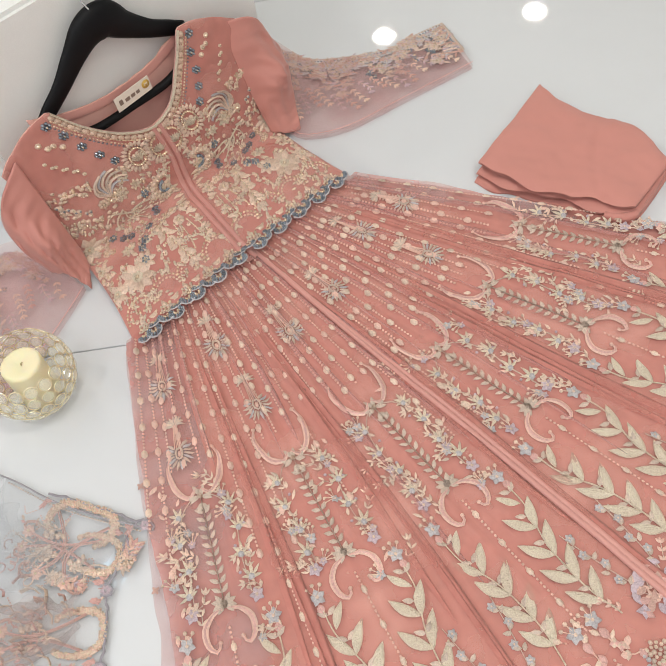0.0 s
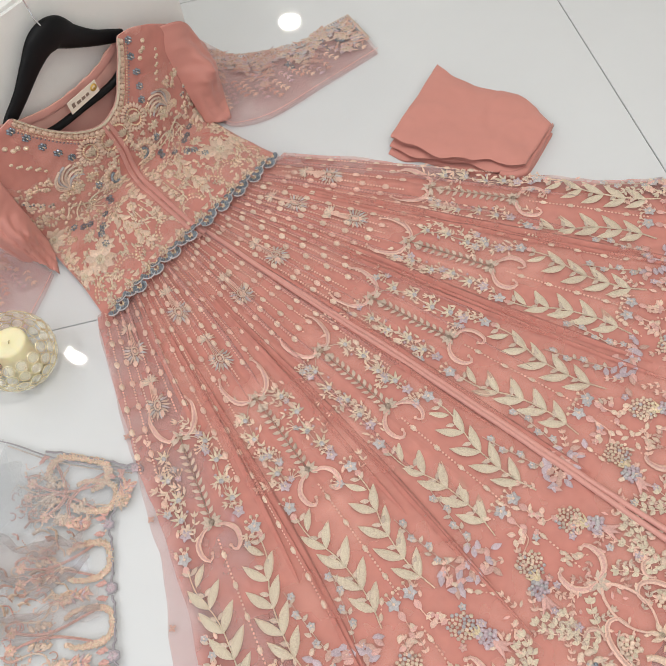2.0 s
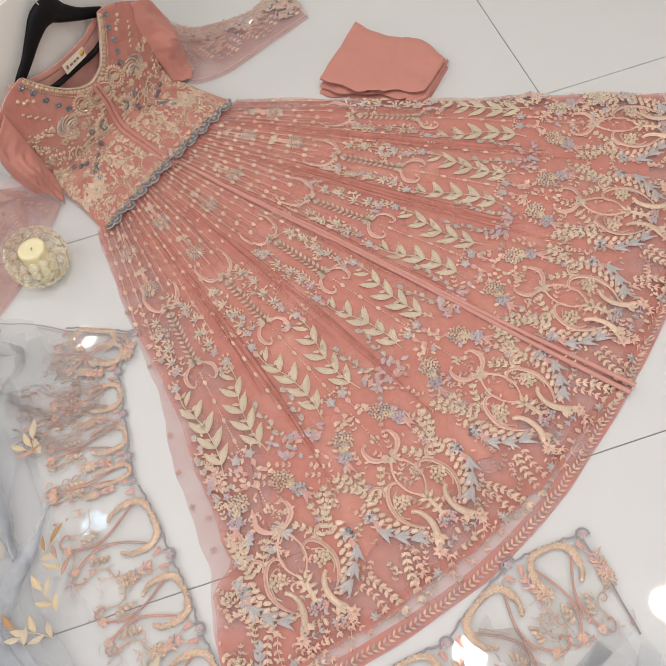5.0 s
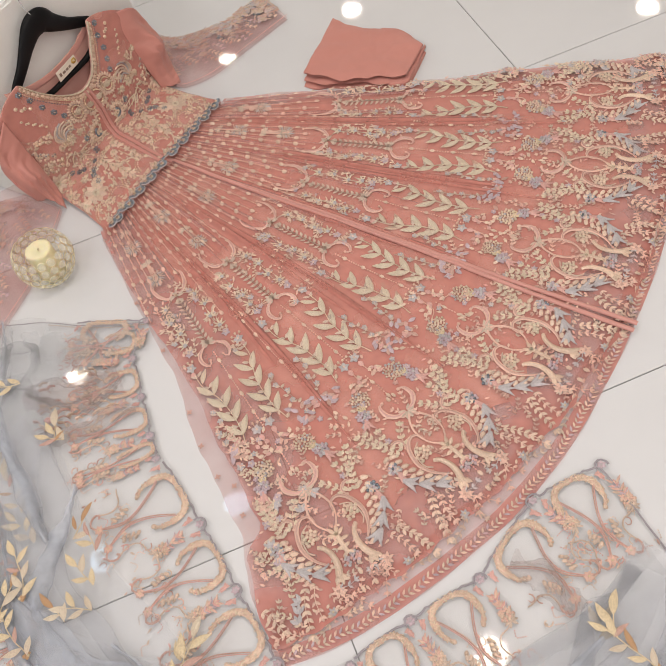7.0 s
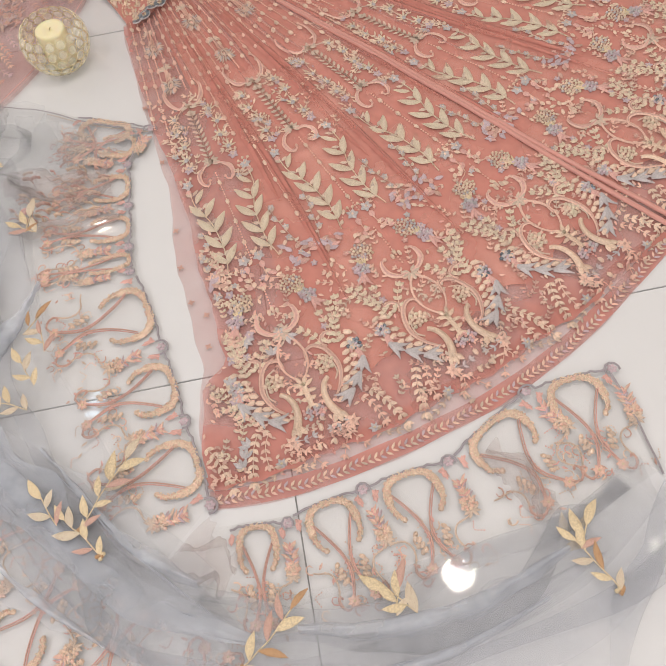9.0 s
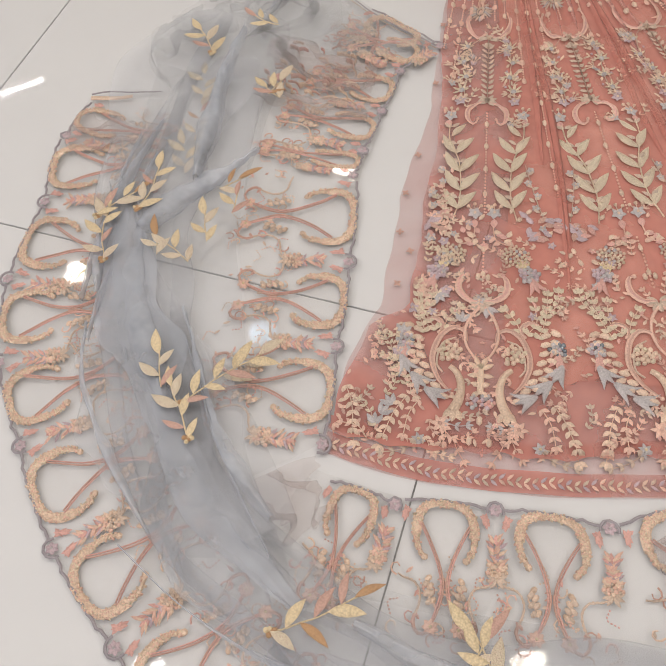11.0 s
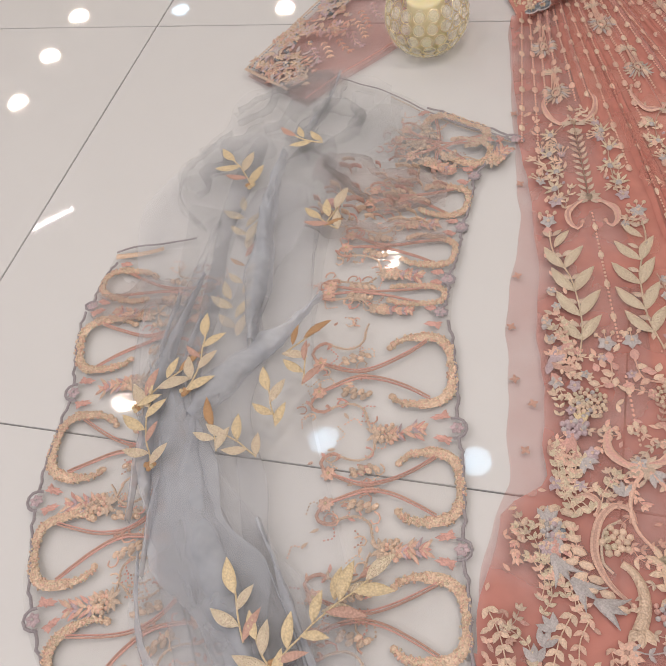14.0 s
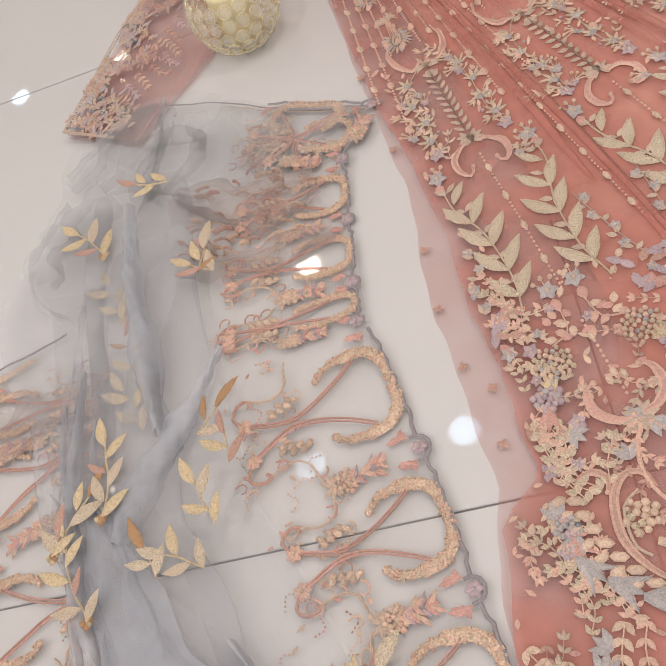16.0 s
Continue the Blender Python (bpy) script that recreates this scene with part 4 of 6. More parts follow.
for m in (-1, 1):
    # oval rosette below the neckline, and the half one at the opening
    for a, b, ra, rb, t0, t1, n in ((0.050, 0.303, 0.0145, 0.0195, 0.0, 6.283, 22), (0.014, 0.296, 0.0135, 0.0205, -2.0, 1.9, 13)):
        for i in range(n):
            t = t0 + (t1 - t0) * i / n
            x, y = m * (a + ra * math.cos(t)), b + rb * math.sin(t)
            w = math.atan2(math.sin(t), m * math.cos(t))
            bs.leaf(IVORY, x, y, w, 0.0115, 0.0062, 0.0036)
            bs.dot(PEARL, m * (a + ra * 0.86 * math.cos(t)), b + rb * 0.86 * math.sin(t), 0.0021, 0.0040)
        for i in range(7):
            bs.leaf(GOLD, m * a, b - rb * 0.5, AXIS + (i - 3) * 0.28, 0.017, 0.0048, 0.0036)
        bs.bunch((PEARL, GOLD), m * a, b - rb * 0.25, 0.005, 6, 0.0022, rng)
    # flower with a blue heart, its petals ringed with pearls, and sequins down the opening
    x, y = m * 0.034, 0.228
    for i in range(11):
        t = AXIS - m * (-0.3 + 4.0 * i / 10)
        px, py = x + 0.020 * math.cos(t), y + 0.020 * math.sin(t)
        bs.dot(IVORY, px, py, 0.0070, 0.0024, sides=8)
        bs.dot(SEQUIN, px, py, 0.0048, 0.0032, sides=8)
        bs.dot(PEARL, px, py, 0.0022, 0.0058)
        bs.dot(SAGE, x + 0.0285 * math.cos(t), y + 0.0285 * math.sin(t), 0.0021, 0.0026)
    for i in range(10):
        t = AXIS - m * (0.2 + 3.2 * i / 9)
        bs.dot(STEEL, x + 0.0095 * math.cos(t), y + 0.0095 * math.sin(t), 0.0026, 0.0044)
    bs.bunch((SEQUIN, GOLD, PEARL), x, y, 0.0065, 9, 0.0028, rng)
    for i in range(16):
        b = 0.212 - 0.0092 * i
        bs.leaf((SEQUIN, IVORY)[i % 2], m * (0.012 + 0.003 * (i % 2)), b, AXIS - m * (1.0 + 0.5 * (i % 2)) - 0.4 * m, 0.019 - 0.004 * (i % 3), 0.0088, 0.0030)
        if i % 2:
            bs.dot(PEARL, m * 0.020, b, 0.0023, 0.0045)
    # plume of curved strands with a jewelled base
    x, y = m * 0.118, 0.272
    for i in range(8):
        t, ln = AXIS + m * (0.75 - 0.27 * i), 0.046 - 0.0018 * abs(i - 3) ** 1.6
        c, s = math.cos(t), math.sin(t)
        bend = t + m * 0.7
        mat = (BLUE, IVORY, SAGE, IVORY)[i % 4]
        bs.cord(mat, [(x, y), (x + ln * 0.5 * c, y + ln * 0.5 * s), (x + ln * 0.8 * math.cos(bend - m * 0.35), y + ln * 0.8 * math.sin(bend - m * 0.35)), (x + ln * math.cos(bend), y + ln * math.sin(bend))], 0.0050, 0.0026, 0.0034)
    bs.bunch((PEARL, SEQUIN, GOLD), x, y - 0.004, 0.010, 13, 0.0030, rng)
    eyelet(x + m * 0.016, y - 0.008, 0.0085, SEQUIN)
    eyelet(x - m * 0.026, y + 0.012, 0.0065, GOLD)
    # wavy chains towards the armhole
    chain([(0.160, 0.372), (0.145, 0.352), (0.128, 0.330)], m, GOLD)
    chain([(0.182, 0.322), (0.166, 0.312), (0.146, 0.292)], m)
    chain([(0.192, 0.296), (0.176, 0.280), (0.156, 0.262)], m, SAGE, STEEL)
    chain([(0.148, 0.402), (0.136, 0.392), (0.124, 0.386)], m, SEQUIN, PEARL, 0.0052)
    chain([(0.158, 0.256), (0.152, 0.225), (0.160, 0.185), (0.182, 0.150), (0.190, 0.118)], m, IVORY, PEARL, 0.0040)
    # branching spray
    for a0, b0, a1, b1 in ((0.128, 0.236, 0.070, 0.205), (0.110, 0.232, 0.098, 0.196), (0.100, 0.228, 0.080, 0.180), (0.112, 0.236, 0.130, 0.200), (0.096, 0.226, 0.060, 0.222), (0.120, 0.238, 0.145, 0.222)):
        mid = ((a0 + a1) / 2 + 0.006, (b0 + b1) / 2 + 0.004)
        bs.cord(GOLD, [(m * a0, b0), (m * mid[0], mid[1]), (m * a1, b1)], 0.0024, 0.0018, 0.0026)
        bs.dot(IVORY, m * a1, b1, 0.0042, 0.0034, 1.5, AXIS)
        for k in (0.45, 0.75):
            bs.leaf(IVORY, m * (a0 + (a1 - a0) * k), b0 + (b1 - b0) * k, math.atan2(b1 - b0, m * (a1 - a0)) + 0.8, 0.011, 0.0046, 0.0028)
    # three eyelet flowers and the dripping bead streams under them
    for a, b in ((0.046, 0.150), (0.027, 0.141), (0.047, 0.124)):
        eyelet(m * a, b, 0.0100)
    for a0, b0, a1, b1 in ((0.036, 0.116, 0.034, 0.060), (0.050, 0.112, 0.056, 0.066), (0.028, 0.118, 0.022, 0.078), (0.058, 0.122, 0.066, 0.086)):
        bs.beads(PEARL, [(m * a0, b0), (m * (a0 + a1) / 2 + 0.002, (b0 + b1) / 2), (m * a1, b1)], 0.0023, 0.0062)
        bs.cord(GOLD, [(m * a0, b0), (m * (a0 + a1) / 2 + 0.002, (b0 + b1) / 2), (m * a1, b1)], 0.0018, h=0.0014)
    # column of overlapping sequin leaves
    for i in range(10):
        k = i / 9
        x, y = m * (0.080 - 0.010 * k), 0.140 - 0.082 * k
        for turn in (-0.75, 0.75):
            bs.leaf((SEQUIN, IVORY)[i % 2], x, y, -AXIS + turn * (0.7 + 0.6 * (i % 3) / 2), 0.013 + 0.009 * ((i * 7) % 5) / 4, 0.0095, 0.0034)
        bs.dot(PEARL, x, y, 0.0024, 0.0055)
    # large flowers at the side and above the waist
    for a, b, r in ((0.186, 0.198, 0.026), (0.154, 0.092, 0.029), (0.192, 0.145, 0.019), (0.128, 0.106, 0.018), (0.194, 0.092, 0.020), (0.104, 0.262, 0.013), (0.138, 0.145, 0.013), (0.076, 0.262, 0.010)):
        petal_flower(m * a, b, r, m, 9 if r > 0.022 else 7, (IVORY, SEQUIN) if r > 0.015 else (GOLD, IVORY))
    # swags of pearls over the waist
    for c in (0.030, 0.080, 0.130, 0.180):
        for rad, mat in ((0.027, PEARL), (0.021, SEQUIN)):
            arc = [(m * (c + rad * math.cos(t)), 0.034 + 0.030 * math.sin(t) * rad / 0.027) for t in np.linspace(0.05, math.pi - 0.05, 9)]
            bs.beads(mat, arc, 0.0022, 0.0058)
    for a, b in ((0.124, 0.424), (0.112, 0.398), (0.104, 0.368), (0.093, 0.342), (0.081, 0.319), (0.070, 0.238), (0.066, 0.192), (0.066, 0.178), (0.089, 0.160), (0.132, 0.176), (0.120, 0.169), (0.107, 0.136), (0.119, 0.128), (0.127, 0.106), (0.146, 0.190)):
        blue_knot(m * a, b)
# loose sequins and buds in the gaps
for i in range(820):
    a, b = rng.uniform(0.016, 0.205), rng.uniform(0.030, 0.315)
    if noise.noise((a * 30, b * 30, 3.0)) < -0.08:
        continue
    for (x, y), side in both(a, b):
        if i % 3 == 0:
            bs.dot((SEQUIN, IVORY)[i % 2], x, y, 0.0040, 0.0022, sides=7)
            bs.dot(PEARL, x, y, 0.0014, 0.0034)
        elif i % 3 == 1:
            bs.leaf((IVORY, GOLD, SAGE)[i % 3], x, y, AXIS + side * rng.uniform(1.5, 4.0), rng.uniform(0.008, 0.013), 0.0050, 0.0024)
        else:
            bs.bunch((PEARL, SAGE), x, y, 0.0045, 4, 0.0021, rng)
# neckline: a rail of pearls between two bead rows
for off, mat, size, gap in ((0.003, PEARL, 0.0021, 0.0045), (0.010, SEQUIN, 0.0046, 0.0098), (0.017, PEARL, 0.0021, 0.0045), (0.032, STEEL, 0.0016, 0.006), (0.026, PEARL, 0.0017, 0.005)):
    pts = [(a * (1 + off * 3.2), neck_b(a) - off * (1 - 0.5 * abs(a) / 0.115) - 0.001) for a in np.linspace(-0.108, 0.108, 15)]
    if off > 0.02:
        bs.beads(mat, pts[:6], size, gap)
        bs.beads(mat, pts[-6:], size, gap)
    else:
        bs.beads(mat, pts, size, gap)
pts = [(a, neck_b(a) - 0.001) for a in np.linspace(-0.110, 0.110, 19)]
bs.cord(GOLD, pts, 0.003, h=0.004)
pts = [(a * 1.03, neck_b(a) - 0.009) for a in np.linspace(-0.108, 0.108, 15)]
bs.cord(PEACH, pts, 0.018, h=0.0010)
# lobed waist edge: a double row of blue beads with a pale cord outside and gold work above
for m in (-1, 1):
    for i in range(5):
        c = 0.024 + 0.0415 * i
        for j, (u, v) in enumerate(((-0.0145, 0.004), (-0.004, -0.012), (0.0105, -0.006))):
            for rad, mat, size in ((0.0100, STEEL, 0.0021), (0.0066, STEEL, 0.0021), (0.0032, PEARL, 0.0021)):
                n = max(3, int(rad * math.pi * 1.2 / 0.0042))
                for k in range(n + 1):
                    t = -0.3 + (math.pi + 0.6) * k / n
                    bs.dot(mat, m * (c + u + rad * math.cos(t)), v - rad * math.sin(t) * 0.85, size, size * 1.5)
            edge = [(m * (c + u + 0.0124 * math.cos(t)), v - 0.0110 * math.sin(t)) for t in np.linspace(0.1, math.pi - 0.1, 7)]
            bs.cord(BLUE, edge, 0.0022, h=0.0016)
        bs.bunch((SEQUIN, PEARL, GOLD, SAGE), m * c, 0.012, 0.0125, 20, 0.0027, rng)
        for t in (0.5, 1.57, 2.6):
            bs.leaf(SEQUIN, m * (c + 0.018 * math.cos(t)), 0.016, AXIS + m * (t - 1.57), 0.016, 0.0078, 0.0030)
bs.done(bodice, {
    "champagne_bead": ("pearl_beading", "champagne pearl beading"), "blue_glass_bead": ("blue_beading", "clusters of dark blue beads"), "gold_sequin": ("sequin_work", "gold sequin work"),
    "ivory_thread": ("ivory_stitching", "ivory thread flowers"), "champagne_thread": ("gold_stitching", "gold thread stems"), "grey_blue_thread": ("blue_stitching", "")})

# ---------------------------------------------------------------- the gown: sleeves
def strip_sheet(name, one, two, nu, nv, height, mat, label="", parent=None, dome=0.0, thick=0.0):
    """A sheet between two lines of world places; height(u, v) and a dome across it lift it towards the viewer."""
    a, b = smooth_line([tuple(p) for p in one], nu, 3), smooth_line([tuple(p) for p in two], nu, 3)
    grid = []
    for i in range(nu + 1):
        row = []
        for j in range(nv + 1):
            v = j / nv
            x, y, z = a[i] * (1 - v) + b[i] * v
            k = height(i / nu, v) * min(1, 3 * i / nu) + dome * math.sin(math.pi * v) ** 0.8 * (1 if dome < 0.01 else min(1, 2.2 * i / nu))
            up = min(1, max(0, 1 - z / 0.12))
            row.append((x + 0.807 * k * (1 - up), y - 0.59 * k * (1 - up), max(0.002, z + k * (0.3 + 0.7 * up))))
        grid.append(row)
    return sheet(name, grid, mat, parent or dress, label, thick)


# lined upper sleeves
gather = lambda u, v: 0.008 * math.sin(v * 8 + u * 6 + 1.5 * math.sin(u * 4)) * (0.4 + 0.6 * math.sin(math.pi * u)) + 0.0028 * math.sin(v * 21 + 2 - u * 7 + 2 * math.sin(u * 6)) + 0.0012 * math.sin(v * 51 + u * 11)
strip_sheet("upper_sleeve", [spot(0.878, 0.8985, 0.242), spot(0.948, 0.902, 0.212), spot(1.000, 0.922, 0.130), spot(1.050, 0.985, 0.045)],
            [spot(0.912, 0.882, 0.045), spot(0.915, 0.868, 0.028), spot(0.940, 0.855, 0.012), spot(0.960, 0.850, 0.008)], 44, 48, gather, SLEEVE, "lined salmon upper sleeve with soft gathers", None, 0.026, 0.002)
strip_sheet("upper_sleeve", [spot(0.520, 0.8985, 0.238), spot(0.474, 0.898, 0.195), spot(0.464, 0.892, 0.122), spot(0.484, 0.885, 0.050)],
            [spot(0.534, 0.880, 0.055), spot(0.532, 0.870, 0.035), spot(0.522, 0.862, 0.018), spot(0.512, 0.850, 0.008)], 44, 48, gather, SLEEVE, "lined salmon upper sleeve with soft gathers", None, 0.020, 0.002)
# sheer lower sleeves: front and back layer
R_TOP = [(-0.222, 1.500, 0.035), (-0.130, 1.452, 0.018), (-0.003, 1.477, 0.010), (0.050, 1.520, 0.008), (0.097, 1.556, 0.006)]
R_LOW = [(-0.140, 1.270, 0.010), (-0.105, 1.254, 0.010), (-0.037, 1.278, 0.008), (0.048, 1.350, 0.006), (0.161, 1.447, 0.004)]
L_TOP = [(-0.470, 0.955, 0.075), (-0.560, 0.960, 0.030), (-0.611, 0.826, 0.010), (-0.629, 0.695, 0.008), (-0.642, 0.586, 0.006)]
L_LOW = [(-0.393, 0.915, 0.012), (-0.405, 0.850, 0.010), (-0.440, 0.715, 0.008), (-0.488, 0.610, 0.006), (-0.510, 0.546, 0.004)]
for tops, lows in ((R_TOP, R_LOW), (L_TOP, L_LOW)):
    strip_sheet("sleeve", tops, lows, 40, 16, lambda u, v: 0.004 + 0.002 * math.sin(u * 17 + v * 5), SLEEVENET, "sheer net sleeve with a lace border", None, 0.006)
    strip_sheet("sleeve_back", [(x, y, z * 0.5) for x, y, z in tops], [(x, y, z * 0.5) for x, y, z in lows], 20, 8, lambda u, v: 0.0, NET_PALE, "", None, 0.0)


for tops, lows, seed in ((R_TOP, R_LOW, 3), (L_TOP, L_LOW, 5)):
    ss, rng = Stitches(lambda x, y: 0.0165), random.Random(seed)
    a, b = smooth_line([p[:2] for p in tops], 60), smooth_line([p[:2] for p in lows], 60)

    def on(u, v):
        i = max(0, min(60, int(u * 60)))
        k = a[i] * (1 - v) + b[i] * v
        return float(k[0]), float(k[1])

    def way(u, v):
        p, q = on(max(u - 0.03, 0), v), on(min(u + 0.03, 1), v)
        return math.atan2(q[1] - p[1], q[0] - p[0])

    # dense lace along the upper edge and the cuff
    for i in range(640):
        u = rng.uniform(0.10, 1.0)
        v = rng.uniform(0.01, 0.60) * (0.65 + 0.35 * math.sin(u * 22)) if u < 0.84 else rng.uniform(0.02, 0.72)
        x, y = on(u, v)
        t = way(u, v) + rng.uniform(-0.9, 0.9) + (math.pi if i % 2 else 0)
        mat = (SAGE, ROSE, LILAC, SAGE, ROSE, SAGE, BLUE)[i % 7]
        if i % 5 == 0:
            ss.flower(mat, PEARL, x, y, rng.uniform(0.006, 0.010), 5, t, 0.6)
        else:
            ss.leaf(mat, x, y, t, rng.uniform(0.010, 0.020), rng.uniform(0.004, 0.007), 0.002, rng.uniform(-0.2, 0.2))
    for k in range(16):
        u = 0.08 + 0.055 * k
        v = 0.52 + 0.08 * math.sin(u * 22)
        x, y = on(min(u, 0.9), v)
        ss.sprig(SAGE, (IVORY, LILAC, ROSE)[k % 3], [(x, y), on(min(u + 0.02, 0.93), v + 0.12), on(min(u + 0.03, 0.95), v + 0.2)], 0.010, 0.010, 0.004, 0.8)
    for k in range(26):
        u, v = rng.uniform(0.1, 1.0), rng.uniform(0.04, 0.5)
        ss.bunch((STEEL, STEEL, PEARL), *on(u, v), 0.005, 6, 0.0021, rng)
    for v0, mat, size in ((0.0, SAGE, 0.0022), (0.03, STEEL, 0.0016)):
        ss.beads(mat, [on(u, v0) for u in np.linspace(0.02, 1.0, 14)], size, 0.006)
    # triangular fan at the cuff and its edge
    for k in range(9):
        x, y = on(0.99, 0.03 + 0.75 * k / 9)
        ss.leaf((SAGE, IVORY, ROSE)[k % 3], x, y, way(1, 0.3) + math.pi + 0.4 - 0.1 * k, 0.030, 0.006)
    ss.cord(SAGE, [on(1.0, v) for v in (0.0, 0.25, 0.5, 0.72)], 0.006)
    ss.beads(STEEL, [on(0.985, v) for v in (0.02, 0.25, 0.5, 0.66)], 0.0016, 0.005)
    ss.cord(PINK, [on(u, 0.995) for u in np.linspace(0.0, 1, 12)], 0.0014, h=0.0008)
    ss.done(dress, {"sage_thread": ("sleeve_lace", "sage and grey sleeve lace"), "ivory_thread": ("sleeve_stitching", "ivory sleeve stitching"), "blue_glass_bead": ("sleeve_beading", "dark blue sleeve beads")})

# ---------------------------------------------------------------- the scarf
scarf = thing("scarf", -0.3, 0.1, 0.0, "sheer grey-blue net scarf with scalloped gold and pink lace borders", "scarf")
R1 = [(-0.214, 0.478), (-0.205, 0.43), (-0.190, 0.375), (-0.170, 0.300), (-0.150, 0.243), (-0.114, 0.170), (-0.078, 0.094), (-0.034, -0.002), (-0.004, -0.066), (0.020, -0.122)]
R1_IN = [(-0.400, 0.420), (-0.375, 0.360), (-0.352, 0.280), (-0.305, 0.190), (-0.270, 0.130), (-0.225, 0.060), (-0.165, -0.010), (-0.105, -0.085), (-0.060, -0.150), (-0.03, -0.205)]
R2 = [(0.030, -0.150), (0.075, -0.142), (0.139, -0.128), (0.227, -0.092), (0.307, -0.050), (0.350, -0.046), (0.385, -0.005), (0.443, 0.056), (0.500, 0.080), (0.553, 0.090)]
R2_IN = [(0.020, -0.270), (0.080, -0.262), (0.142, -0.248), (0.235, -0.216), (0.334, -0.182), (0.400, -0.168), (0.459, -0.156), (0.502, -0.115), (0.550, -0.085), (0.606, -0.045)]
L1 = [(-0.605, 0.194), (-0.583, 0.110), (-0.530, 0.012), (-0.503, -0.058), (-0.465, -0.130), (-0.407, -0.217), (-0.335, -0.273), (-0.275, -0.298), (-0.191, -0.363), (-0.106, -0.396), (-0.036, -0.424), (0.060, -0.452), (0.17, -0.475), (0.30, -0.480)]
L1_IN = [(-0.500, 0.240), (-0.450, 0.160), (-0.410, 0.060), (-0.375, -0.010), (-0.312, -0.080), (-0.255, -0.140), (-0.195, -0.175), (-0.160, -0.215), (-0.105, -0.262), (-0.042, -0.300), (0.02, -0.325), (0.10, -0.345), (0.20, -0.355), (0.32, -0.355)]


def ripple(x, y, s=1.0):
    return 0.004 + s * (0.0035 * noise.noise((x * 24, y * 24, 1.0)) + 0.005 * noise.noise((x * 9, y * 9, 4.0)) + 0.004)


def scarf_lie(x, y):
    return ripple(x, y) + 0.0008


def flat_net(name, one, two, nu, nv, mat, label="", s=1.0, up=0.0):
    a, b = smooth_line(one, nu), smooth_line(two, nu)
    grid = []
    for i in range(nu + 1):
        row = []
        for j in range(nv + 1):
            x, y = a[i][:2] + (b[i][:2] - a[i][:2]) * (j / nv)
            row.append((x, y, ripple(x, y, s) + up))
        grid.append(row)
    return sheet(name, grid, mat, scarf, label)


flat_net("lace_border", R1, R1_IN, 60, 14, LACENET, "clear net with gold scalloped scrolls along its edge")
flat_net("lace_border", R2, R2_IN, 60, 14, LACENET, "clear net with gold scalloped scrolls along its edge")
flat_net("lace_border", L1, L1_IN, 80, 12, LACENET, "clear net with gold scalloped scrolls along its edge")

sc = Stitches(scarf_lie)
rng = random.Random(21)


